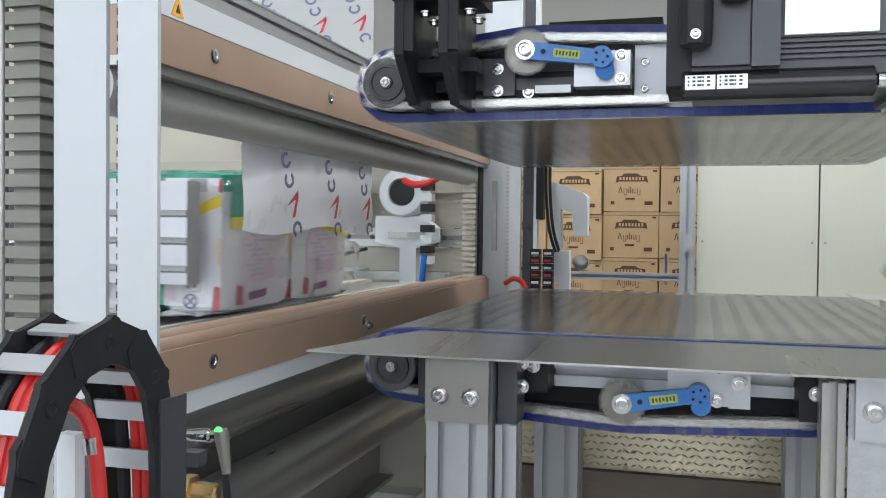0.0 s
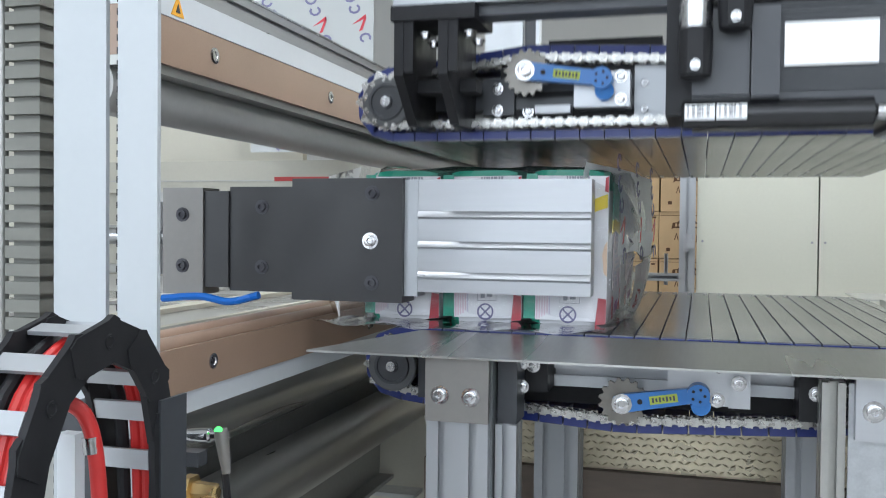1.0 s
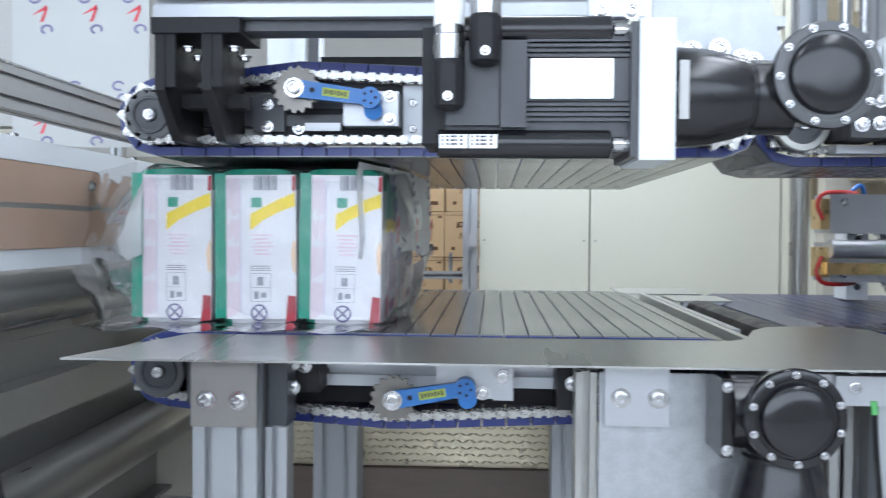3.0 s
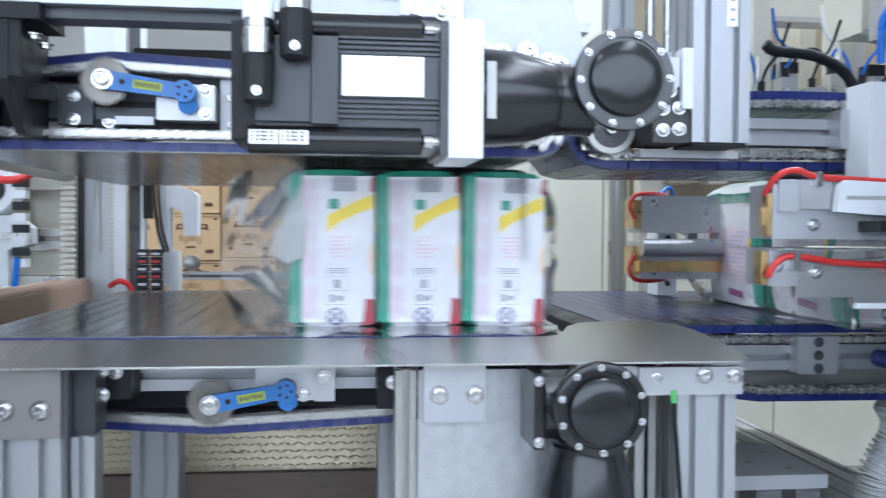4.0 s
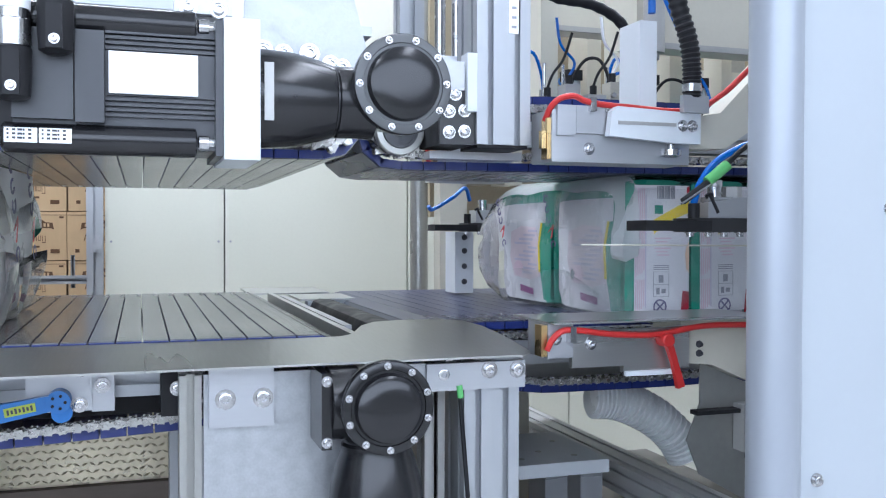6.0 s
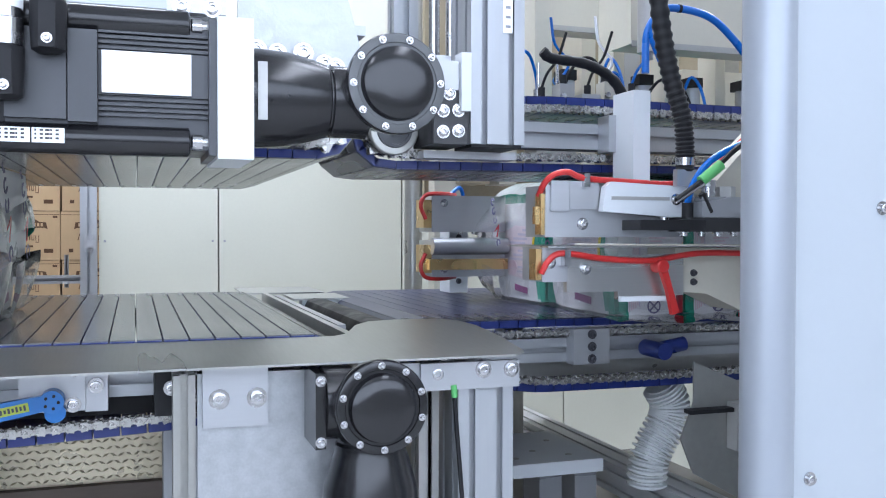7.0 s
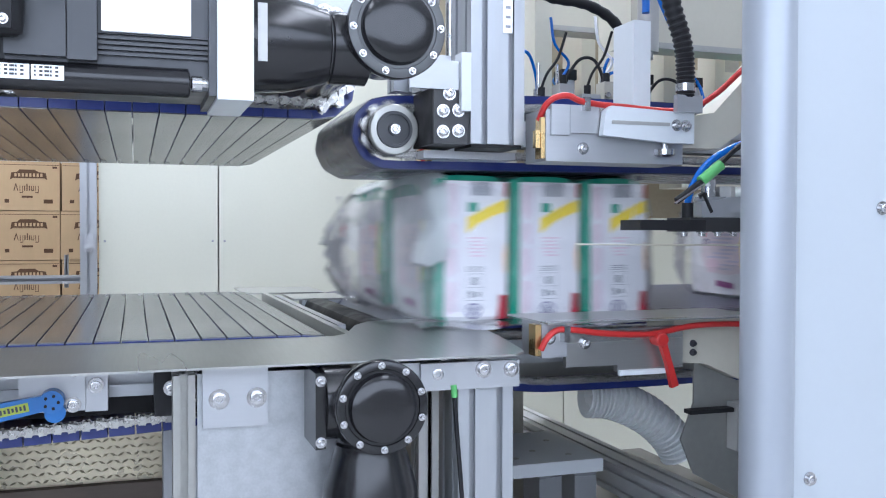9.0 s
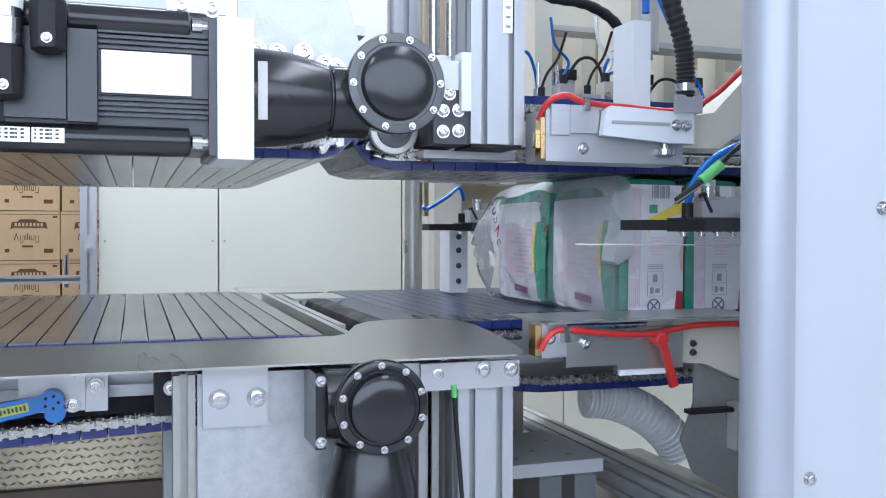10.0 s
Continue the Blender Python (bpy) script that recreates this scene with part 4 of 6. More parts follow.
# white beams, valves and cables above the exit
bm = thing("overhead_beam", "cream painted overhead machine beam", "beam", "overhead beams")
part("beam", box(B(), .95, 2.6, 2.6, 2.7, 1.74, 1.90), "beige", bm, bev=.003)
part("beam_edge", box(B(), .95, 2.6, 2.590, 2.5985, 1.733, 1.748), "grey", bm)
ub = thing("overhead_beam", "cream painted cross beam with drop brackets", "beam", "overhead beams")
part("beam", box(B(), 1.15, 2.4, 2.05, 2.15, 1.585, 1.80), "beige", ub, bev=.003)
part("beam_lip", box(B(), 1.15, 2.4, 2.045, 2.0485, 1.578, 1.592), "grey", ub)
for k, x in enumerate((.985, 1.20, 1.345, 1.50)):
    part("drop_bracket", box(B(), x, x + (.03 if k % 2 else .045), 2.22, 2.30, 1.36, 1.75), "beige", ub, bev=.003)
    part("cylinder", cyl(B(), (x + .085, 2.22, 1.40), (x + .085, 2.22, 1.52), .020, 20), "mill", ub, bev=.001)
    part("valve_body", box(B(), x + .05, x + .12, 2.20, 2.27, 1.37, 1.405), "galv", ub, bev=.003)
    part("valve_cap", box(B(), x + .06, x + .10, 2.195, 2.24, 1.52, 1.545), "plastic", ub, bev=.003)
    bolts(ub, [(x + .012, 2.22, 1.40), (x + .012, 2.22, 1.44)], r=.006)
piece("guide_cylinder", cyl(cyl(B(), (1.165, 2.0, 1.555), (1.165, 2.0, 1.70), .024, 24), (1.165, 2.0, 1.54), (1.165, 2.0, 1.556), .012, 16), "grey", "grey guide cylinder under the white cross beam", "cylinder", bev=.001)
rm = thing("rear_machine", "dark and cream machine section behind the exit", "machine")
part("back_panel", box(B(), .98, 3.2, 3.10, 3.14, 1.20, 2.5), "dull", rm)
for k, (x, w, z0, z1, m_) in enumerate(((1.02, .10, 1.30, 1.56, "dull"), (1.16, .06, 1.30, 1.9, "beige"), (1.30, .16, 1.36, 1.50, "grey"), (1.44, .05, 1.2, 1.9, "beige"), (1.55, .20, 1.45, 1.62, "beige"), (1.62, .06, 1.2, 1.9, "alu"), (1.82, .25, 1.3, 1.7, "beige"), (2.0, .06, 1.2, 1.9, "dark_steel"))):
    part("machine_section", box(B(), x, x + w, 2.86 + .02 * (k % 3), 3.0, z0, z1), m_, rm, bev=.003)
for k in range(9):
    x = 1.05 + .09 * k
    part("fitting", lathe(B(), (x, 2.80 - .01 * (k % 2), 1.42 + .05 * ((k * 3) % 5)), (0, -1, .2), [(0, .018), (.03, .018), (.032, .012), (.06, .012)], 12), ("plastic", "bright", "brass", "arm")[k % 4], rm)
cb = thing("cable_loom", "blue and black air tubes hanging behind the exit jaw", "cables")
rl = random.Random(5)
for k in range(6):
    x = .93 + .075 * k + rl.uniform(-.015, .015)
    z = 1.50 + rl.uniform(-.03, .03)
    h = rl.uniform(.05, .11)
    w = rl.uniform(.03, .08) * (1 if k % 3 else -1)
    part("tube", tube(B(), [(x, 2.12, z - h), (x + .002, 2.10, z - h * .3), (x + w * .4, 2.08, z + h * .4), (x + w, 2.07, z + .02), (x + w * 1.35, 2.06, z - h * .5), (x + w * 1.4, 2.06, z - h * 1.3)], .0038, 8, 6), ("air_blue", "plastic", "air_blue")[k % 3], cb)
for k, (x, z, w, h, m_) in enumerate(((.885, 1.405, .050, .040, "mill"), (.945, 1.42, .035, .055, "grey"), (1.000, 1.41, .045, .045, "mill"), (1.055, 1.425, .030, .060, "rear_cream"), (1.110, 1.415, .050, .050, "grey"))):
    vb = part("valve_block", box(B(), x, x + w, 2.00, 2.04, z, z + h), m_, cb, "small valve block", bev=.002)
    part("plug", cyl(B(), (x + w * .5, 2.02, z + h), (x + w * .5, 2.02, z + h + .022), .008, 12), "plastic", vb)
    part("fitting", cyl(B(), (x + w * .2, 1.992, z + h * .5), (x + w * .2, 2.0, z + h * .5), .006, 12), "bright", vb)
    part("tube", tube(B(), [(x + w * .5, 2.02, z + h + .02), (x + w * .5 + .008, 2.01, z + h + .05), (x + w * .5 + .03 * (-1) ** k, 2.0, z + h + .085), (x + w * .5 + .045 * (-1) ** k, 1.99, z + h + .14)], .0032, 8, 6), ("plastic", "air_blue", "plastic", "paper", "air_blue")[k], cb)
for x in (.925, .972, 1.085):
    part("air_cylinder", cyl(cyl(B(), (x, 2.07, 1.39), (x, 2.07, 1.47), .011, 16), (x, 2.07, 1.47), (x, 2.07, 1.53), .004, 10), "bright", cb, bev=.001)
on_jaw = set(JAW_UP.children)
part("long_tube", tube(B(), [(1.008, 1.75, 1.46), (1.011, 1.75, 1.537), (1.040, 1.75, 1.582), (1.081, 1.75, 1.592), (1.152, 1.75, 1.581), (1.205, 1.75, 1.545), (1.26, 1.75, 1.49)], .0075, 12, 8), "air_blue", JAW_UP, "thick blue air hose")
part("long_tube", tube(B(), [(1.013, 1.745, 1.54), (1.023, 1.745, 1.516), (1.062, 1.745, 1.441), (1.088, 1.745, 1.415), (1.10, 1.745, 1.38)], .0058, 10, 8), "air_blue", JAW_UP, "blue air tube")
part("black_hose", tube(B(), [(.81, 1.80, 1.50), (.830, 1.80, 1.487), (.905, 1.80, 1.480), (.965, 1.80, 1.452), (.998, 1.80, 1.40)], .010, 12, 10, .10, 3), "plastic", JAW_UP, "black corrugated hose")
part("bundle_tie", lathe(B(), (1.081, 1.75, 1.592), (1, 0, 0), [(0, .0085), (.006, .0085)], 12), "plastic", JAW_UP)
for o in set(JAW_UP.children) - on_jaw:      # drawn with the jaw shut
    o.location.z = .117
# ---- right enclosure panel with a round grey edge post ----
ep = thing("machine_housing", "pale machine housing side with a rounded grey edge post", "housing")
part("edge_post", cyl(B(), (.831, 1.155, 0), (.831, 1.155, 2.9), .034, 48), "pipe", ep, "smooth grey round edge post")
part("panel", box(B(), .852, 2.6, 1.146, 1.184, 0, 2.9), "panel", ep, bev=.002)
bolts(ep, [(1.006, 1.146, 1.182), (.892, 1.146, .828)], r=.0062, material="bright")

# ---- enclosure at the back: cabinet wall, dark pole, carton stacks ----
cw = thing("cabinet_wall", "cream sheet-metal cabinet doors behind the belts", "cabinet")
for x0, x1 in ((-.066, .364), (.370, 1.10), (1.106, 1.84), (1.846, 2.9)):
    part("cabinet_door", box(B(), x0, x1, 3.80, 3.84, .05, 2.4), "cabinet", cw, bev=.003)
bolts(cw, [(-.045, 3.80, 1.11), (.345, 3.80, 1.11), (.39, 3.80, 1.11)], r=.003, material="pack_grey")
part("carcass", box(B(), -.06, 2.9, 3.842, 4.6, .02, 2.42), "cabinet", cw)
fr = thing("guard_fence", "slotted aluminium enclosure frame with door latch", "fence")
part("upright", profile(B(), "z", -.130, -.072, 3.77, 3.82, 0, 2.4), "alu", fr)
part("rail", profile(B(), "x", 3.78, 3.82, .955, .985, -.80, -.131), "alu", fr)
part("upright", profile(B(), "z", -.185, -.172, 3.79, 3.82, .94, 1.06), "alu", fr)
part("latch", box(box(B(), -.115, -.085, 3.755, 3.769, 1.07, 1.135), -.105, -.075, 3.74, 3.754, 1.085, 1.115), "mill", fr, bev=.003)
dp = piece("dark_pole", cyl(B(), (.911, 3.0, 0), (.911, 3.0, 2.6), .029, 28), "dark_steel", "dark grey steel pole behind the belt", "pole")


def carton_proto():
    c = thing("carton", "brown cardboard carton with dark printed label", "carton", "stacked cartons")
    w, h, dp_ = .232, .194, .30
    part("box_body", box(B(), 0, w, 0, dp_, 0, h), "card", c, bev=.004)
    part("flap_tape", box(B(), .002, w - .002, -.0012, -.0004, h - .014, h - .012), "card_print", c)
    b = B()
    poly(b, [(.050, .122), (.055, .150), (.075, .152), (.085, .162), (.140, .162), (.155, .152), (.180, .150), (.186, .122), (.175, .128), (.060, .128)], "y", -.0015, -.0005)
    part("logo_shape", b, "card_print", c, "dark printed emblem shape")
    lt = B()
    for k in range(8):
        box(lt, .066 + k * .0135, .074 + k * .0135, -.0028, -.0016, .134, .147)
    part("logo_bar", lt, "card", c)
    word = B()
    x = .062
    for k, (ww, hh, lo) in enumerate(((.018, .026, 0), (.012, .026, -.009), (.004, .020, 0), (.004, .028, 0), (.004, .020, 0), (.010, .026, 0), (.013, .026, -.009))):
        r = .0022
        if ww < .006:
            box(word, x, x + ww, -.0015, -.0005, .078 + lo, .078 + lo + hh)
        elif k == 0:
            poly(word, [(x, .078), (x + .008, .106), (x + .0105, .106), (x + .018, .078), (x + .0145, .078), (x + .009, .100), (x + .004, .078)], "y", -.0015, -.0005)
        else:
            box(word, x, x + r, -.0015, -.0005, .080 + lo * .5, .098)
            box(word, x + ww - r, x + ww, -.0015, -.0005, .080 + lo, .098)
            box(word, x, x + ww, -.0015, -.0005, .078 + lo, .081 + lo)
        x += ww + .0045
    part("print_bar", word, "card_print", c)
    sm = B()
    for x0, x1, z0, z1 in ((.030, .046, .030, .044), (.092, .132, .050, .058), (.172, .206, .028, .044), (.205, .222, .168, .176)):
        box(sm, x0, x1, -.0015, -.0005, z0, z1)
    part("print_bar", sm, "card_print", c)
    return c


first = carton_proto()
first.location = (-.456, 4.15, 1.032)
for i in range(-3, 2):
    for k in range(5):
        if (i, k) == (0, 3):
            continue
        jig = ((i * 7 + k * 13) % 5 - 2) * .0015
        copy_thing(first, pose(-.456 + i * .236 + jig, 4.15 - (.03 if i < 0 else 0) + jig, 1.032 + (k - 3) * .197 + (-.012 if i < 0 else 0), 0, 0, jig * 200))
piece("carton_pallet", box(box(B(), -1.3, .2, 4.1, 5.0, .40, .43), -1.2, .1, 4.15, 4.95, 0, .40), "wood", "wooden pallet stack under the cartons", "pallet")

# checker plate bin and boards under the belts
ck = thing("checker_plate_box", "shiny checker plate cladding beside a brown board", "cladding")
part("cladding", box(B(), -.55, .62, 2.35, 2.37, .585, .76), "checker", ck, bev=.002)
dm = B()
for r_ in range(10):
    for k in range(70):
        x = -.54 + k * .0165 + (.008 if r_ % 2 else 0)
        z = .597 + r_ * .0165
        a = .5 if (k + r_) % 2 else -.5
        u = Vector((math.cos(a), math.sin(a))) * .0078
        n = Vector((-u.y, u.x)) * .34
        if z + .012 < .76:
            vs = [dm.verts.new((x + q.x, 2.349, z + q.y)) for q in (-u, -n, u, n)]
            top = dm.verts.new((x, 2.3455, z))
            for q in range(4):
                dm.faces.new((vs[q], vs[(q + 1) % 4], top))
pt = part("tread", dm, "checker", ck, "raised diamond tread")
pt["kind"] = "stuff"
part("board", box(B(), -.7, .7, 2.33, 2.36, .30, .584), "wood", ck, bev=.002)
part("top_sheet", box(B(), -.55, .62, 2.37, 2.70, .74, .76), "checker", ck)

# ---- entry sealing station ----
JX = -.70
UJ = thing("upper_seal_bar", "upper seal bar in brown glass cloth under a white beam", "seal bar")
part("cloth_cover", box(B(), JX - .05, JX, 1.12, 3.25, 1.352, 1.412), "brown", UJ, "brown glass-cloth cover", bev=.008)
part("white_beam", box(B(), JX - .06, JX + .001, 1.12, 3.25, 1.4125, 1.447), "white", UJ, "white painted beam", bev=.002)
part("grey_bar", cyl(B(), (JX - .058, 1.12, 1.318), (JX - .058, 3.0, 1.318), .033, 28), "grey", UJ, "grey round pressure bar")
# dark strip drawn as the shade between cloth and round bar
part("dark_gap", box(B(), JX - .05, JX - .006, 1.12, 3.2, 1.340, 1.3518), "dark_steel", UJ)
for y in (1.31, 1.72):
    part("slot_plate", lathe(B(), (JX, y, 1.384), (1, 0, 0), [(0, .011), (.0015, .011), (.002, .009), (.002, .006), (.0005, .005)], 20), "bright", UJ)
tri = part("warning_sign", poly(B(), [(1.200, 1.4165), (1.230, 1.4165), (1.215, 1.4435)], "x", JX + .0012, JX + .0022), "orange", UJ, "yellow triangular warning sign")
part("sign_mark", poly(B(), [(1.210, 1.421), (1.220, 1.421), (1.215, 1.433)], "x", JX + .0022, JX + .0028), "ink", tri)
bolts(UJ, [(JX - .02, 1.50, 1.447), (JX - .02, 1.95, 1.447)], axis=(0, 0, 1), r=.008)
LJ = thing("lower_seal_bar", "lower seal bar in brown glass cloth on a pale beam", "seal bar")
part("cloth_cover", box(B(), JX - .05, JX, 1.12, 3.25, .930, .990), "brown", LJ, "brown glass-cloth cover", bev=.012)
part("pad", cyl(B(), (JX - .018, 1.12, .992), (JX - .018, 3.2, .992), .012, 16), "brown", LJ)
part("rear_pad", cyl(B(), (JX - .085, 1.12, .985), (JX - .085, 3.2, .985), .016, 16), "brown", LJ)
part("pale_beam", box(B(), JX - .06, JX - .004, 1.12, 3.25, .900, .929), "white", LJ, bev=.002)
part("round_bar", cyl(B(), (JX - .11, 1.12, .845), (JX - .11, 3.1, .845), .05, 28), "dark_steel", LJ, "grey round bar")
for y in (1.31, 1.90):
    part("slot_plate", lathe(B(), (JX, y, .962), (1, 0, 0), [(0, .011), (.0015, .011), (.002, .009), (.002, .006), (.0005, .005)], 20), "bright", LJ)
bolts(LJ, [(JX, 1.93, .950), (JX - .02, 1.20, .900)], axis=(1, 0, 0), r=.006)

for x0, x1 in ((-.712, -.648), (-.634, -.587)):
    fp = thing("jaw_guide_post", "white flat guide post with a toothed belt behind", "guide post", "jaw guide posts")
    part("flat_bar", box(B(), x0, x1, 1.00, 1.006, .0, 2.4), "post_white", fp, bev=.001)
    teeth = B()
    box(teeth, x0 - .004, x0 - .001, 1.010, 1.024, .5, 2.2)
    for k in range(110):
        z = .6 + k * .0135
        box(teeth, x0 - .0085, x0 - .004, 1.010, 1.024, z, z + .007)
    tt = part("toothed_belt", teeth, "plastic", fp, "black toothed belt")
bl = thing("bellows", "pale folded bellows cover on a dark column", "bellows")
folds = B()
for k in range(76):
    z = .0 + k * .0245
    box(folds, -.968, -.912, 1.22, 1.30, z, z + .017)
    box(folds, -.962, -.920, 1.23, 1.29, z + .017, z + .0245)
part("fold", folds, "fold", bl)
part("guide_rail", cyl(B(), (-.982, 1.23, .2), (-.982, 1.23, 2.4), .009, 24), "dark_steel", bl)

# cable chain with red cables, looping in the yz plane
cc = thing("cable_chain", "black plastic cable chain with red cables inside", "cable chain")
X1, X0 = -.500, -.549
path = [(.682, .72), (.684, .775), (.687, .83), (.691, .885), (.697, .935), (.708, .985), (.728, 1.024), (.760, 1.050), (.797, 1.060), (.832, 1.047), (.857, 1.017), (.869, .975), (.872, .925), (.872, .87), (.872, .815), (.872, .76), (.872, .70)]
for i, ((ay, az), (by, bz)) in enumerate(zip(path, path[1:])):
    o_ = .0014 * (i % 2)
    d = Vector((by - ay, bz - az))
    l = d.length
    d.normalize()
    n = Vector((-d.y, d.x)) * .0165
    e = d * (l * .80)
    m = Vector(((ay + by) / 2, (az + bz) / 2))
    pts = [m - e + n * .7, m - e * .7 + n, m + e * .55 + n, m + e * .8 + n * 1.12, m + e + n * .8, m + e - n * .8, m + e * .8 - n * 1.1, m - e * .7 - n, m - e - n * .7]
    lk = part("chain_link", poly(B(), [tuple(q) for q in pts], "x", X1 + o_, X1 + .006 + o_), "plastic", cc, bev=.001)
    part("far_side", poly(B(), [tuple(q) for q in pts], "x", X0 - .006 - o_, X0 - o_), "plastic", lk, bev=.001)
    c = m + d * l * .35
    part("link_pin", lathe(B(), (X1 + .006 + o_, c.x, c.y), (1, 0, 0), [(0, .0062), (.0012, .006), (.0012, .0045), (.0003, .004)], 14), "plastic", lk)
    for sgn in (1, -1):
        o = m + n * .92 * sgn
        q = d * .0085
        part("cross_bar", poly(B(), [tuple(o - q), tuple(o + q), tuple(o + q - n * .2 * sgn), tuple(o - q - n * .2 * sgn)], "x", X0 + .0005, X1 - .0005), "alu", lk, "pale cross bar")
for k, x in enumerate((-.511, -.523, -.536)):
    part("cable", tube(B(), [(x, y + (.003 if k == 1 else 0), z) for y, z in path[::2]], .0058, 10, 5), "red" if k < 2 else "plastic", cc, "red cable" if k < 2 else "black cable")
part("cable_end", tube(B(), [(-.530, .765, 1.005), (-.522, .775, 1.012), (-.510, .785, 1.0), (-.502, .788, .965), (-.497, .79, .88), (-.49, .79, .78)], .0062, 12, 8), "red", cc, "thick red cable end")
part("cable_ferrule", lathe(B(), (-.506, .787, .984), (.12, 0, -1), [(0, .0072), (.013, .0072)], 14), "bright", cc)
part("chain_bracket", box(B(), -.548, -.531, .80, .812, .70, .981), "white", cc, bev=.0015)
part("side_sheet", poly(B(), [(-.640, .0), (-.640, .976), (-.579, .995), (-.579, .0)], "y", .92, .923), "motor", cc)
part("carrier_sheet", box(B(), -.494, -.491, .86, .90, .70, 1.0), "motor", cc)
# sensor and pipe fittings that ride on the lower seal bar
mt = part("manifold", box(B(), -.545, -.534, .935, .968, .74, .965), "motor", LJ, "dark manifold with brass fittings", bev=.002)
part("carrier_bracket", box(B(), JX + .001, -.5455, 1.012, 1.03, .900, .915), "motor", LJ, bev=.002)
for z in (.893, .845):
    part("brass_fitting", lathe(B(), (-.545, .96, z), (1, 0, 0), [(0, .013), (.014, .013), (.016, .016), (.026, .016), (.027, .010), (.05, .009), (.052, .006)], 6), "brass", mt, "brass pipe fitting")
part("sensor_body", lathe(B(), (-.555, 1.00, .936), (1, 0, .05), [(0, .006), (.02, .0075), (.03, .0075), (.032, .005), (.04, .005)], 14), "bright", mt)
part("sensor_plug", lathe(B(), (-.513, 1.00, .945), (.15, 0, -1), [(0, .0065), (.006, .0075), (.02, .0065), (.045, .0045)], 14), "bracket", mt)
part("sensor_lamp", lathe(B(), (-.513, .995, .944), (0, 0, 1), [(0, .0045), (.002, .004), (.004, .002)], 12), "led", mt, "lit green lamp")
part("sensor_cable", tube(B(), [(-.508, 1.0, .90), (-.503, 1.0, .86), (-.490, 1.0, .80), (-.465, 1.0, .72), (-.445, 1.0, .62), (-.44, 1.0, .50)], .004, 8, 8), "plastic", mt, "thin dark sensor cable")
for x, z in ((-.494, .815), (-.500, .845)):
    part("cable_clamp", lathe(B(), (x, 1.0, z), (.15, 0, -1), [(0, .0065), (.012, .0065)], 12), "bright", mt)
for k in range(3):
    part("supply_cable", tube(B(), [(-.533 + .008 * k, .95, .835), (-.522 + .009 * k, .94, .812), (-.517 + .007 * k, .94, .77), (-.524 + .006 * k, .94, .70), (-.54 + .006 * k, .94, .55)], .0052, 10, 8), "red", mt, "red supply cable")

# beams and web path on the entry side
part("support_beam", profile(B(), "y", -1.12, -1.06, 1.572, 1.668, 1.12, 3.25), "beam", UJ, "long grooved grey steel beam")
part("beam_strip", box(B(), -1.066, -1.058, 1.12, 3.25, 1.6685, 1.674), "bright", UJ)
for y in (1.125, 3.17):
    part("beam_link", poly(B(), [(-1.13, 1.58), (-1.13, 1.66), (-1.06, 1.66), (JX - .061, 1.445), (JX - .061, 1.415)], "y", y, y + .03), "grey", UJ, bev=.003)
piece("entry_side_beam", box(B(), -.86, -.80, 1.3, 3.4, .98 - .17, .98 - .10), "apron", "dark grey beam along the entry table", "beam", bev=.003)
piece("entry_table", box(B(), -3.1, -.83, 1.45, 3.0, .955, .972), "steel", "brushed steel entry table beside the seal bars", "table")
for z, x in ((.70, -.78), (.60, -.92)):
    rb_ = thing("entry_round_bar", "dark grey round bar below the entry", "bar", "entry round bars")
    part("bar", cyl(B(), (x, 1.12, z), (x, 3.18, z), .055, 28), "dark_steel", rb_)
    for y in (1.10, 3.1805):
        part("end_plate", box(B(), x - .07, x + .07, y, y + .0195, 0, z + .07), "grey", rb_, bev=.002)
ap = thing("entry_apron", "dark grey steep apron sheet below the entry", "apron")
part("sheet", poly(B(), [(-.845, .95), (-.86, .50), (-.865, .50), (-.85, .95)], "y", 1.12, 3.1), "apron", ap)
part("folded_lip", box(B(), -.8645, -.82, 1.12, 3.1, .490, .4995), "apron", ap, bev=.001)
part("leg", box(B(), -.90, -.866, 1.14, 1.17, 0, .90), "grey", ap)
part("leg", box(B(), -.90, -.866, 3.05, 3.08, 0, .90), "grey", ap)
for k in range(4):
    y = 2.1 + k * .28
    piece("clear_tray", box(box(B(), -1.0 + k * .08, -.82 + k * .08, y, y + .16, .46, .47), -1.0 + k * .08, -.99 + k * .08, y, y + .16, .47, .66), "duct", "clear plastic tray below the entry", "tray", "clear trays", bev=.002)
piece("pale_cabinet", box(B(), -1.0, -.30, 2.45, 3.1, .0, .66), "beige", "pale base cabinet behind the conveyor legs", "cabinet", bev=.004)

# far side of the entry: columns, bellows, reel
c1 = thing("rear_jaw_column", "white rear jaw column with linear rail and toothed strip", "column")
part("column", box(B(), -.720, -.635, 3.02, 3.10, .3, 2.3), "white", c1, bev=.004)
part("column_recess", box(B(), -.690, -.675, 3.012, 3.0195, 1.08, 1.30), "grey", c1)
part("flat_bar", box(B(), -.628, -.592, 2.98, 3.0, .3, 2.3), "white", c1, bev=.002)
tb = B()
for k in range(56):
    box(tb, -.640, -.629, 2.985, 3.0, .8 + k * .0125, .806 + k * .0125)
part("toothed_strip", tb, "beige", c1)
part("rail", box(B(), -.588, -.552, 3.0, 3.02, .3, 2.3), "motor", c1, bev=.002)
bolts(c1, [(-.570, 3.0, z) for z in (1.04, 1.155, 1.27, 1.385)], r=.008, material="ink")
part("edge_bar", box(B(), -.551, -.540, 2.98, 3.02, .3, 2.3), "white", c1)
part("top_bracket", box(B(), -.60, -.535, 2.95, 3.02, 1.375, 1.395), "white", c1, bev=.002)
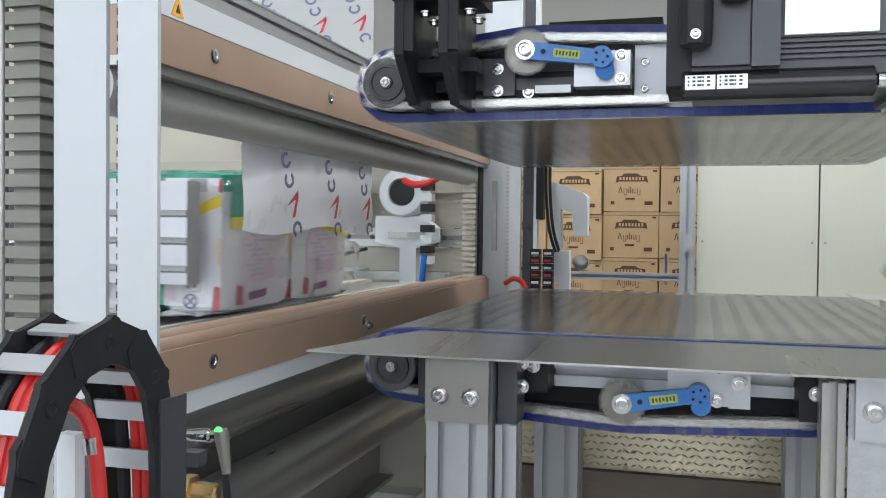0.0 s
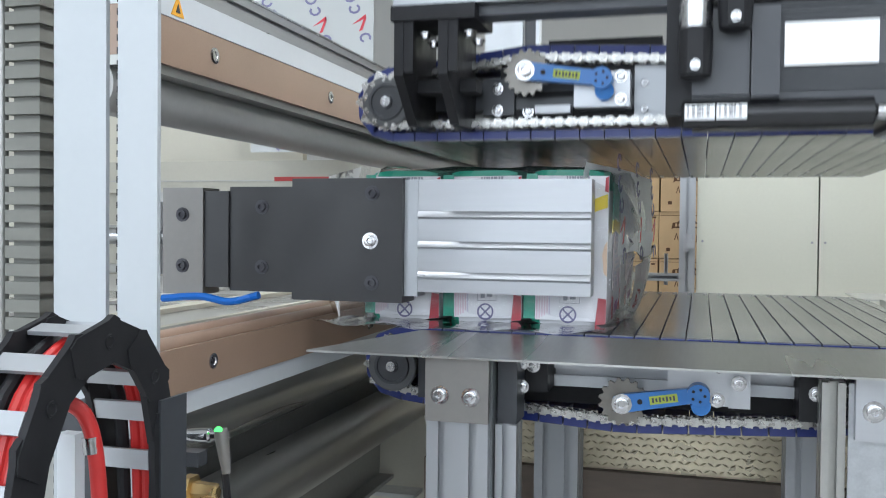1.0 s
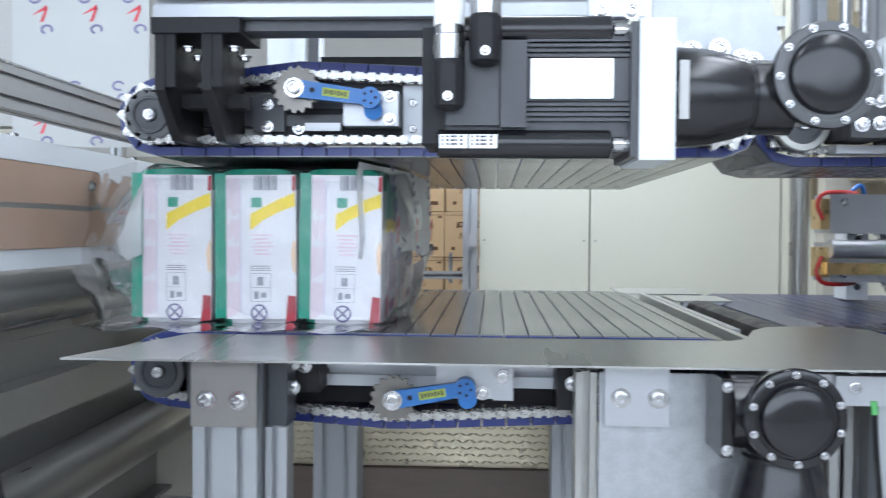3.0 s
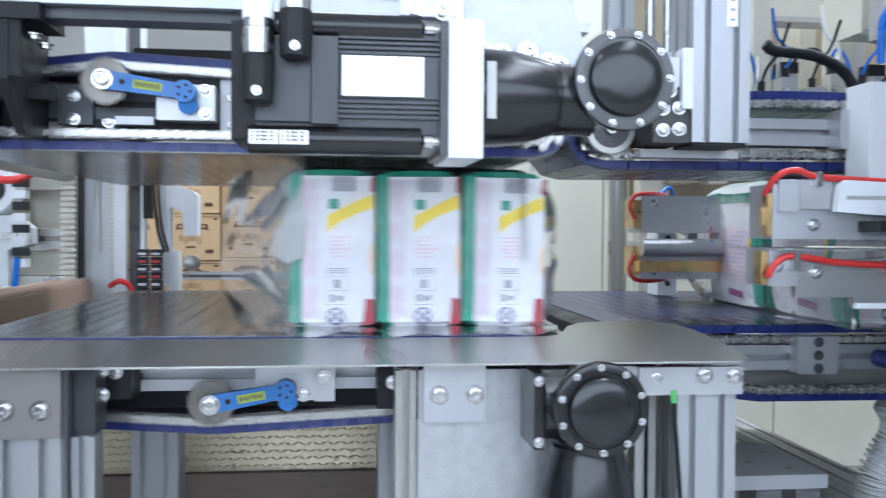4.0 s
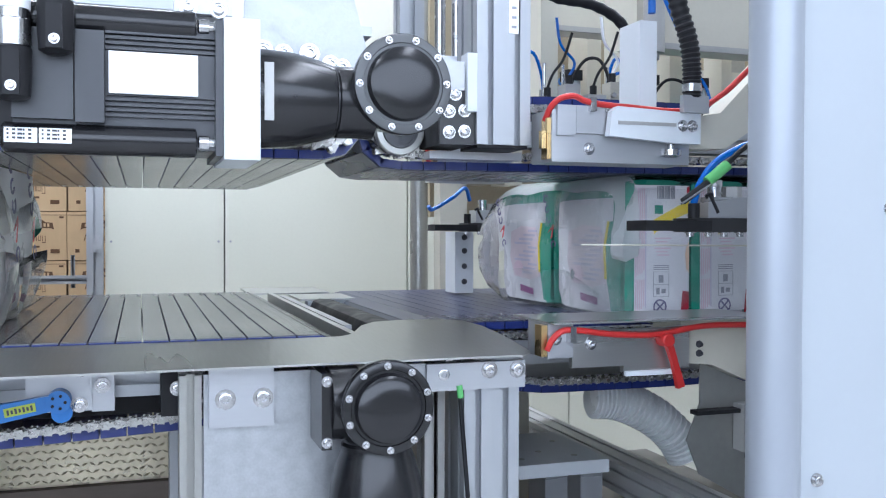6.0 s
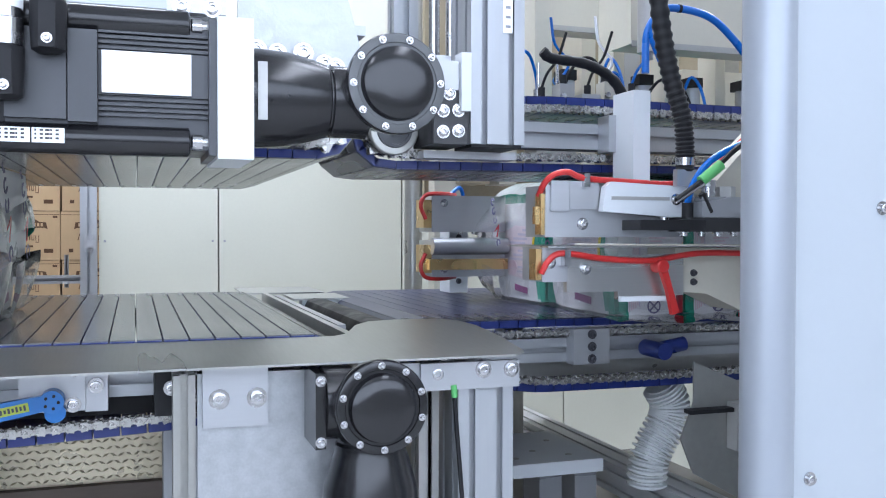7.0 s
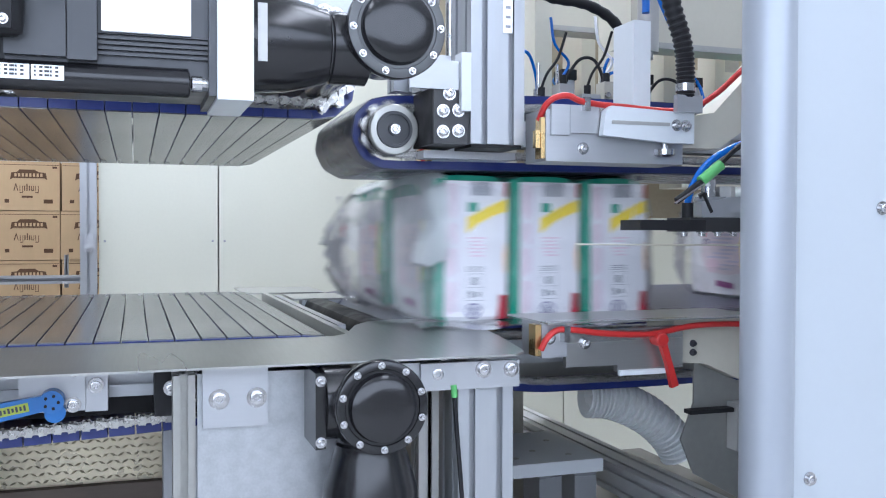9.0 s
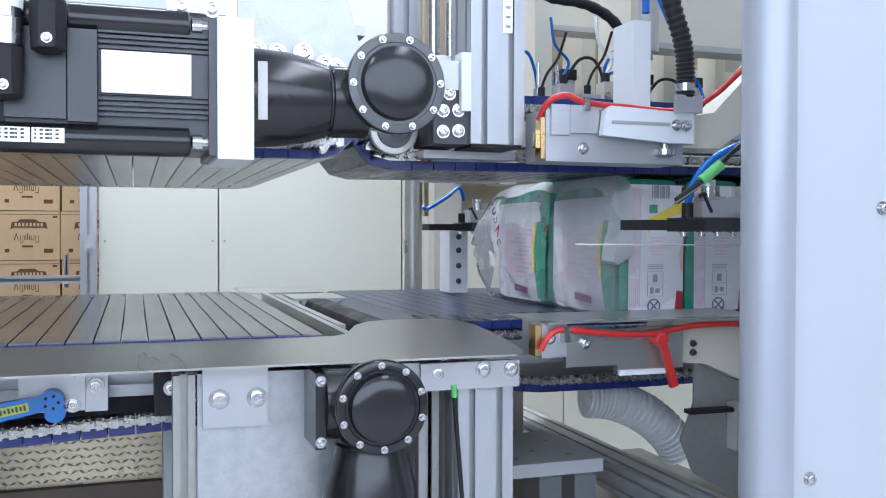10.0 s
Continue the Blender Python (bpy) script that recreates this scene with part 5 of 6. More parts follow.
rb = thing("rear_bellows", "pale folded bellows at the rear column", "bellows")
rf = B()
for k in range(34):
    box(rf, -.770, -.728, 2.95, 3.02, .85 + k * .0165, .861 + k * .0165)
    box(rf, -.764, -.734, 2.96, 3.01, .861 + k * .0165, .8665 + k * .0165)
part("fold", rf, "beige", rb)
part("rail", box(B(), -.727, -.7205, 2.97, 3.02, .8, 1.5), "plastic", rb)
fk = thing("white_bracket_arm", "white bent bracket arm with black cables", "bracket")
part("arm", poly(B(), [(-.500, .98), (-.500, 1.30), (-.400, 1.262), (-.388, 1.25), (-.388, 1.13), (-.43, 1.13), (-.435, 1.20), (-.47, 1.215), (-.47, .98)], "y", 3.0, 3.06), "white", fk, bev=.003)
part("cable_guide", box(B(), -.540, -.518, 2.96, 3.0, 1.18, 1.34), "plastic", fk, bev=.003)
for k in (0, 1):
    part("cable", tube(B(), [(-.512 + k * .012, 2.97, 1.34), (-.51 + k * .012, 2.97, 1.25), (-.498 + k * .012, 2.96, 1.15), (-.478 + k * .012, 2.96, 1.08)], .005, 8, 8), "plastic", fk)
part("stand", box(B(), -.465, -.435, 2.95, 3.0, .96, 1.085), "white", fk, bev=.002)
part("dark_wheel", lathe(B(), (-.40, 2.97, 1.05), (0, -1, 0), [(0, .024), (.02, .024), (.025, .014)], 24), "dark_steel", fk)
rc = thing("rear_cable_chain", "black cable chain with red cables at the rear", "cable chain")
for k in range(6):
    z = .96 + k * .022
    for x in (-.545, -.507):
        part("chain_link", box(B(), x, x + .03, 2.90, 2.93, z, z + .020), "plastic", rc, bev=.002)
        part("cross_bar", box(B(), x + .004, x + .026, 2.897, 2.8995, z + .004, z + .011), "white" if k % 2 else "red", rc)
part("cable", tube(B(), [(-.62, 2.9, .985), (-.59, 2.88, 1.0), (-.565, 2.88, .99), (-.55, 2.88, .965)], .008, 8, 8), "red", rc)
ru = thing("unwind_reel_stand", "white reel stand with a large ring bearing", "reel stand")
part("ring", lathe(B(), (-1.05, 3.25, 1.272), (0, -1, 0), [(0, .085), (.06, .085), (.07, .078), (.07, .05), (.062, .046), (.03, .046)], 40), "white", ru, bev=0)
part("ring_bore", lathe(B(), (-1.05, 3.20, 1.272), (0, -1, 0), [(0, .045), (.012, .045), (.013, .03)], 32), "plastic", ru)
part("bracket", poly(B(), [(-1.15, 1.10), (-1.15, 1.19), (-.98, 1.19), (-.93, 1.15), (-.93, 1.10), (-1.0, 1.08), (-1.0, .95), (-1.06, .95), (-1.06, 1.08)], "y", 3.2, 3.26), "white", ru, bev=.003)
part("bracket_slot", box(B(), -1.10, -.97, 3.192, 3.199, 1.115, 1.135), "dark_steel", ru)
part("cable", tube(B(), [(-1.02, 3.12, 1.31), (-.98, 3.1, 1.295), (-.93, 3.1, 1.30), (-.90, 3.12, 1.32)], .012, 8, 8), "red", ru)
for k in range(9):
    part("chain_link", box(B(), -.955, -.915, 3.10, 3.14, 1.03 + k * .035, 1.055 + k * .035), "plastic" if k % 2 else "white", ru)
part("blue_cable", tube(B(), [(-.95, 3.1, .94), (-.945, 3.1, 1.0), (-.94, 3.1, 1.06)], .010, 8, 6), "air_blue", ru)
for x0, x1, z1, m_ in ((-.905, -.80, 1.31, "beige"), (-2.4, -1.2, 1.18, "beige")):
    piece("rear_machine_housing", box(B(), x0, x1, 3.45, 3.60, .3, z1), m_, "pale machine housing behind the entry", "housing", "rear housings", bev=.005)
piece("rear_cross_panel", box(B(), -2.8, -.80, 3.62, 3.66, 1.22, 1.33), "beige", "cream cross panel behind the entry", "panel")
piece("rear_upper_panel", box(B(), -3.2, -1.62, 3.62, 3.66, 0, 2.4), "beige", "cream upper panel behind the entry", "panel")
for x in (-1.45, -1.16, -1.13):
    piece("rear_upright", profile(B(), "z", x, x + .045, 3.55, 3.6, 0, 2.4), "alu", "slotted aluminium upright behind the entry", "frame post", "rear uprights")
piece("rear_grey_column", box(B(), -1.83, -1.56, 3.30, 3.4, 1.5, 2.4), "grey", "grey machine column behind the film web", "column", bev=.004)
web = thing("printed_film_web", "white printed film web hanging from the reel", "film web")
part("web", box(B(), -1.53, -1.09, 3.0, 3.002, 1.40, 2.5), "web", web)


def emblem(parent, m, s):
    """Dark open strokes in a slanting row with one red chevron, standing for the printed mark."""
    def tr(pts):
        return [(p[0] * s, p[1] * s) for p in pts]
    o = part("print_chevron", poly(poly(B(), tr([(.18, .10), (.52, .33), (.54, .24)]), "y", -.0016, -.0006), tr([(.54, .24), (.52, .33), (.36, -.06), (.44, -.04)]), "y", -.0016, -.0006), "print_red", parent, "red printed chevron")
    o.matrix_local = m
    bars = B()
    for k, (x0, z0) in enumerate(((.02, 1.02), (.13, .74), (.24, .47), (.52, -.22))):
        turn = (20, 75, 140, -30)[k]
        out_ = [(x0 + .15 * math.cos(radians(a)), z0 + .12 * math.sin(radians(a))) for a in range(turn, turn + 281, 40)]
        in_ = [(x0 + .095 * math.cos(radians(a)), z0 + .07 * math.sin(radians(a))) for a in range(turn + 280, turn - 1, -40)]
        poly(bars, tr(out_ + in_), "y", -.0016, -.0006)
    o = part("print_bar", bars, "pack_ink", parent)
    o.matrix_local = m


for x in (-1.49, -1.33, -1.19):
    for z in (1.45, 1.80, 2.16):
        emblem(web, pose(x, 3.0, z), .14)
# rails and strips on the entry table
for x0, x1, z1, m_ in ((-.865, -.845, .985, "white"), (-.93, -.915, .979, "beige"), (-1.12, -1.08, .982, "beige"), (-1.34, -1.31, .980, "grey")):
    piece("table_rail", box(B(), x0, x1, 1.46, 2.98, .9725, z1), m_, "pale guide rail along the entry table", "rail", "table rails", bev=.002)
wl = thing("rear_linear_axis", "cream rear linear axis with dark drilled rail", "linear axis")
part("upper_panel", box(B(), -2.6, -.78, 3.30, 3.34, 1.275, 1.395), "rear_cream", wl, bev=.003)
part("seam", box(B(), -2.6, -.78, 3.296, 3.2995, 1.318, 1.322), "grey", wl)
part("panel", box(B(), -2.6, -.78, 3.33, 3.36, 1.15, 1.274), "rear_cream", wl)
part("rail", box(B(), -2.6, -.78, 3.28, 3.30, 1.082, 1.148), "dark_steel", wl, bev=.002)
part("rail_groove", box(B(), -2.6, -.78, 3.2775, 3.2798, 1.108, 1.124), "bracket", wl)
bolts(wl, [(-2.0 + .09 * k, 3.2775, 1.116) for k in range(13)], r=.006, material="ink")
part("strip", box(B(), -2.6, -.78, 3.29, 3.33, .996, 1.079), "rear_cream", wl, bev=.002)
# solid dark strip stands in for the shaded gap under the axis
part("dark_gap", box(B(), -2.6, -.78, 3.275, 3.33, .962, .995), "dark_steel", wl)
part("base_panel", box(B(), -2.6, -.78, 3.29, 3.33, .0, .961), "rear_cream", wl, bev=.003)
part("carriage_motor", lathe(B(), (-1.392, 3.22, 1.262), (1, 0, 0), [(0, .030), (.006, .050), (.03, .052), (.034, .044), (.05, .044), (.054, .058), (.075, .058), (.078, .050), (.19, .050)], 24), "plastic", wl, "black ribbed carriage motor")
part("carriage_foot", box(B(), -1.37, -1.21, 3.18, 3.279, 1.190, 1.208), "mill", wl, bev=.002)
part("rod", cyl(B(), (-1.456, 3.22, 1.262), (-1.392, 3.22, 1.262), .006, 10), "bright", wl)
part("rod_disc", cyl(B(), (-1.447, 3.22, 1.262), (-1.442, 3.22, 1.262), .016, 16), "bright", wl)
part("end_box", box(B(), -2.0, -1.813, 3.06, 3.2745, 1.0, 1.267), "grey", wl, "grey end box", bev=.006)
part("thin_plate", box(B(), -1.55, -1.20, 3.10, 3.2745, .999, 1.004), "white", wl)
part("cable", tube(B(), [(-1.36, 3.2, 1.004), (-1.32, 3.2, 1.03), (-1.26, 3.2, 1.055), (-1.18, 3.2, 1.075)], .006, 8, 6), "plastic", wl)

# pusher that spreads the bag (slides in along the belt)
PU = thing("bag_pusher", "grey pusher block with a ridged aluminium blade", "pusher")
# ridges in place of grooves, shaped to catch the light as glints
part("blade", poly(B(), [(1.745, 1.038), (1.70, 1.038), (1.70, 1.060), (1.694, 1.064), (1.696, 1.070), (1.70, 1.074), (1.70, 1.113), (1.694, 1.117), (1.696, 1.123), (1.70, 1.127), (1.70, 1.165), (1.694, 1.169), (1.696, 1.175), (1.70, 1.179), (1.70, 1.234), (1.745, 1.234)], "x", -.300, 0), "mill", PU, "bright aluminium blade with ridges that catch the groove glints", bev=0)
part("blade_end", box(B(), -.325, -.3005, 1.70, 1.745, 1.030, 1.234), "alu", PU, bev=.001)
part("block", box(B(), -.535, -.3255, 1.69, 1.76, 1.018, 1.236), "block", PU, bev=.003)
part("rear_block", box(B(), -.665, -.5355, 1.70, 1.76, 1.03, 1.222), "block", PU, bev=.003)
part("side_block", box(B(), -.715, -.6655, 1.695, 1.76, 1.036, 1.214), "block", PU, bev=.003)
part("end_plate", box(B(), -.80, -.7155, 1.69, 1.75, 1.022, 1.220), "bracket", PU, bev=.006)
part("rod", cyl(B(), (-1.25, 1.72, 1.128), (-.80, 1.72, 1.128), .016, 20), "bright", PU)
part("rod_end", box(B(), -.86, -.82, 1.69, 1.75, 1.055, 1.195), "white", PU, bev=.003)
part("red_strip", box(B(), -.61, -.50, 1.77, 1.775, 1.236, 1.244), "red", PU)
bolts(PU, [(-.385, 1.69, 1.126)], r=.010)
bolts(PU, [(-.382, 1.69, 1.210), (-.382, 1.69, 1.052), (-.600, 1.70, 1.185), (-.600, 1.70, 1.075), (-.758, 1.69, 1.17), (-.758, 1.69, 1.075)], r=.009, material="ink")
part("air_tube", tube(B(), [(-.80, 1.69, 1.012), (-.72, 1.69, 1.018), (-.66, 1.69, 1.010), (-.60, 1.69, 1.024)], .007, 8, 6), "air_blue", PU)

PUSH_EYE, PUSH = Vector((-.05, .177, 1.15)), .924          # drawn larger, shrunk towards the camera's first position to fit its view
for o in PU.children:
    if o.data.users > 1:
        o.data = o.data.copy()
    o.data.transform(Matrix.Translation(PUSH_EYE) @ Matrix.Scale(PUSH, 4) @ Matrix.Translation(o.location - PUSH_EYE))
    o.location = (0, 0, 0)

# ---- bags: six packs in a clear film sleeve ----
PW, PH, PD = .138, .262, .308


def pack_body(seed):
    bm = B()
    bmesh.ops.create_cube(bm, size=1)
    bmesh.ops.subdivide_edges(bm, edges=bm.edges, cuts=7, use_grid_fill=True)
    for v in bm.verts:
        x, y, z = v.co * 2
        r = (1 - .10 * max(0, abs(y)) ** 6 - .08 * abs(z) ** 8)
        ry = (1 - .05 * abs(x) ** 6 - .04 * abs(z) ** 8)
        rz = (1 - .03 * abs(x) ** 6 - .03 * abs(y) ** 6)
        w = .012 * noise.noise(Vector((x * 2 + seed * 9, y * 2, z * 2)))
        v.co = Vector((x * PW / 2 * (r + w), y * PD / 2 * (ry + w), z * PH / 2 * (rz + w * .4)))
    for f in bm.faces:
        c = f.calc_center_median()
        f.material_index = 1 if c.z > PH * .40 or c.x < -PW * .36 and c.y < -PD * .3 else 0
    return mesh_of("pack_wrap", bm, ["pack_white", "pack_green"])


WRAP = [pack_body(k) for k in range(3)]


def decal(name, rects, material, y, parent, label=""):
    bm = B()
    for x0, x1, z0, z1 in rects:
        box(bm, x0, x1, y, y + .001, z0, z1)
    return part(name, bm, material, parent, label)


def pack_art(pk):
    """Printed fields on the front of a pack."""
    y = -PD / 2 - .0022
    h = PW / 2
    decal("green_edge", [(-h + .001, -h + .019, -.118, .120)], "pack_green", y + .0012, pk, "green edge stripe")
    part("yellow_swoosh", poly(B(), [(-.009, .026), (-.009, .053), (.016, .066), (.042, .079), (.065, .088), (.065, .066), (.040, .057), (.012, .043)], "y", y, y + .001), "pack_yellow", pk, "yellow swoosh")
    decal("white_field", [(-.049, .0665, -.119, .117)], "pack_white", y + .0006, pk)
    rows = []
    for z0, z1 in ((.050, .112), (.006, .044), (-.052, .000), (-.118, -.058)):
        for k in range(5):
            x = -.047 + k * .0042
            cut = (.0, .006, .002, .011, .004)[(k * 2 + int(z1 * 100)) % 5]
            rows.append((x, x + .0022, z0 + cut, z1))
    decal("text_block", rows, "pack_pink", y, pk, "pale pink text block")
    decal("text_column", [(-.0265, -.0245, -.11, .10)], "pack_lilac", y, pk)
    decal("barcode", [(-.002 + k * .0042, .0002 + k * .0042 + .0008 * (k % 3), .092, .116) for k in range(9)], "pack_grey", y, pk, "grey printed barcode")
    decal("green_tab", [(-.007, .010, .064, .080)], "pack_green", y - .0002, pk, "small green field")
    decal("text_lines", [(-.007 + .003 * (k % 3), .028 - .004 * (k * 2 % 3), .017 - k * .0062, .0198 - k * .0062) for k in range(6)], "pack_pink", y, pk)
    decal("icon_panel", [(-.009, .024, -.040 + k * .0035, -.0385 + k * .0035) for k in range(3)] + [(-.009, .024, -.0445, -.0438), (-.009, .024, -.068, -.0673), (-.009, -.0083, -.090, -.044), (.0233, .024, -.090, -.044), (-.009, .024, -.0907, -.090), (.002, .012, -.064, -.050), (-.003, .004, -.086, -.074), (.008, .017, -.084, -.076)], "pack_grey", y, pk)
    ring = B()
    for k in range(24):
        a0, a1 = math.tau * k / 24, math.tau * (k + 1) / 24
        poly(ring, [(.005 + q * math.cos(a), -.109 + q * math.sin(a)) for q, a in ((.0140, a0), (.0140, a1), (.0112, a1), (.0112, a0))], "y", y - .0002, y + .0008)
    for g in (1, -1):
        poly(ring, [(.005 + g * u, -.109 + w) for u, w in ((-.009, -.007), (-.007, -.009), (.009, .007), (.007, .009))], "y", y - .0004 - .0001 * g, y + .0006)
    part("crossed_icon", ring, "pack_ink", pk, "crossed ring icon")
    part("red_corner", poly(B(), [(.060, .092), (.066, .090), (.066, .116), (.061, .114)], "y", y - .0001, y + .0005), "pack_red", pk, "red corner print")
    part("red_corner", poly(B(), [(.049, -.124), (.066, -.122), (.066, -.082), (.053, -.080)], "y", y - .0001, y + .0005), "pack_red", pk, "red corner print")
    part("picture_edge", poly(B(), [(.061, -.040), (.066, -.045), (.066, .012), (.062, .006), (.058, -.010)], "y", y - .0001, y + .0005), "pack_peach", pk, "peach edge of a printed picture")
    for s in (-1, 1):
        xx = s * (PW / 2 + .0012)
        part("side_picture", poly(B(), [(-.085, -.07), (-.03, -.078), (.06, -.074), (.085, -.03), (.08, .03), (.02, .044), (-.06, .040), (-.088, 0)], "x", xx - .0005, xx + .0005), "pack_blush", pk, "pale pink side picture")
        lines = B()
        for k in range(11):
            y0 = -.07 + .012 * ((k * 5) % 4)
            poly(lines, [(y0, .034 - k * .0095), (y0 + .05 + .014 * (k % 4), .035 - k * .0095), (y0 + .05 + .014 * (k % 4), .030 - k * .0095), (y0, .029 - k * .0095)], "x", xx + s * .0006 - .0003, xx + s * .0006 + .0003)
        part("text_lines", lines, "pack_lilac", pk)
        oval = B()
        poly(oval, [(.035 + .026 * math.cos(math.tau * k / 16), -.055 + .018 * math.sin(math.tau * k / 16)) for k in range(16)], "x", xx + s * .0010 - .0003, xx + s * .0010 + .0003)
        part("pink_oval", oval, "pack_pink", pk)
        xx = s * (PW / 2 + .002)
        part("purple_banner", poly(B(), [(-.05, -.112), (.02, -.107), (.022, -.092), (-.05, -.098)], "x", xx - .0005, xx + .0005), "pack_purple", pk, "purple banner")
    xx = PW / 2 + .0026
    part("green_top", poly(B(), [(-.128, .046), (-.06, .050), (.03, .042), (.128, .030), (.128, .108), (-.128, .108)], "x", xx - .0005, xx + .0005), "pack_green", pk, "green top field")
    part("yellow_line", poly(B(), [(-.128, .024), (-.06, .030), (.03, .022), (.128, .010), (.128, .030), (.03, .042), (-.06, .050), (-.128, .046)], "x", xx - .0005, xx + .0006), "pack_yellow", pk, "yellow swoosh")
    part("red_side", poly(B(), [(-.105, -.118), (-.08, -.118), (-.078, -.084), (-.100, -.080)], "x", PW / 2 + .0015, PW / 2 + .0025), "pack_red", pk, "red corner print")
    gs = B()
    poly(gs, [(-.145, -.120), (-.108, -.120), (-.090, -.06), (-.085, 0), (-.10, .05), (-.145, .05)], "x", -PW / 2 - .0022, -PW / 2 - .0012)
    part("green_side", gs, "pack_green", pk, "green side field")
    ys = B()
    poly(ys, [(-.090, -.06), (-.085, 0), (-.10, .05), (-.092, .05), (-.076, 0), (-.082, -.06)], "x", -PW / 2 - .0030, -PW / 2 - .0020)
    part("yellow_line", ys, "pack_yellow", pk)


def sleeve(seed, tail_l, tail_r, only=""):
    """Clear film sleeve: rings of a rounded rectangle along x, drawn in at the ends. only: just the printed upper half of one end."""
    L = 3 * PW
    stations = [(-tail_l, .78, .34), (-tail_l * .85, .84, .50), (-tail_l * .6, .90, .70), (-tail_l * .3, .96, .88), (-tail_l * .1, 1.0, 1.0), (-.004, 1.01, 1.03), (.02, 1.012, 1.03)]
    stations += [(L * k / 24, 1.012, 1.03) for k in range(2, 22)]
    stations += [(L - .03, 1.01, 1.03), (L + .004, 1.008, 1.02), (L + tail_r * .3, .98, .95), (L + tail_r * .55, .94, .82), (L + tail_r * .8, .88, .60), (L + tail_r * .95, .80, .38), (L + tail_r, .74, .22)]
    bm = B()
    rings = []
    N = 64
    out = .003 if only else 0
    for i, (x, sy, sz) in enumerate(stations):
        ring = []
        free = x < 0 or x > L
        for k in range(N):
            a = math.tau * k / N
            c, s = math.cos(a), math.sin(a)
            q = (abs(c) ** 8 + abs(s) ** 8) ** (-1 / 8)
            w = .018 * noise.noise(Vector((x * 14 + seed * 3.1, c * 2.5 + seed, s * 2.5))) * (1.7 if free else .35)
            w += .006 * noise.noise(Vector((x * 40 + seed, c * 8, s * 8))) * (1 if free else .3)
            if not free:
                w += .004 * (c < -.5) * (1 - abs(math.sin(math.pi * x / PW)) ** .7) - .002 * (c < -.5)
            y = c * q * ((PD + .004) * sy + out) + w
            z = s * q * ((PH / 2 + .004) * sz + out) + w * .6 + (-.012 * sz if free else 0)
            z = max(z, -PH / 2 - .0005)
            push = (w if free else 0) + (out if x > L else -out if x < 0 else 0)
            ring.append(bm.verts.new((x + push, PD + y, PH / 2 + z)))
        rings.append(ring)
    for i, (u, w) in enumerate(zip(rings, rings[1:])):
        x = stations[i][0]
        if only == "left" and not -tail_l * .45 < x < -.003 or only == "right" and x < L - .032:
            continue
        for k in range(N):
            if only:
                mid = math.sin(math.tau * (k + .5) / N)
                if mid < (-.12 if k % 3 else -.05):
                    continue
            bm.faces.new((u[k], u[(k + 1) % N], w[(k + 1) % N], w[k]))
    for v in [v for v in bm.verts if not v.link_faces]:
        bm.verts.remove(v)
    return bm


def curtain_mesh(seed):
    bm = B()
    rows = []
    for i in range(31):
        u = i / 30
        rows.append([bm.verts.new((.010 * noise.noise(Vector((u * 3.0, k * .22, 4.0 * seed))) + .004 * noise.noise(Vector((u * 11, k * .7, seed))) - .03 * (1 - u) ** 3, -.27 + .54 * u, -.075 + .155 * k / 9 - (.008 * math.sin(u * 9) if k == 0 else 0))) for k in range(10)])
    for a, b in zip(rows, rows[1:]):
        for k in range(9):
            bm.faces.new((a[k], b[k], b[k + 1], a[k + 1]))
    return bm


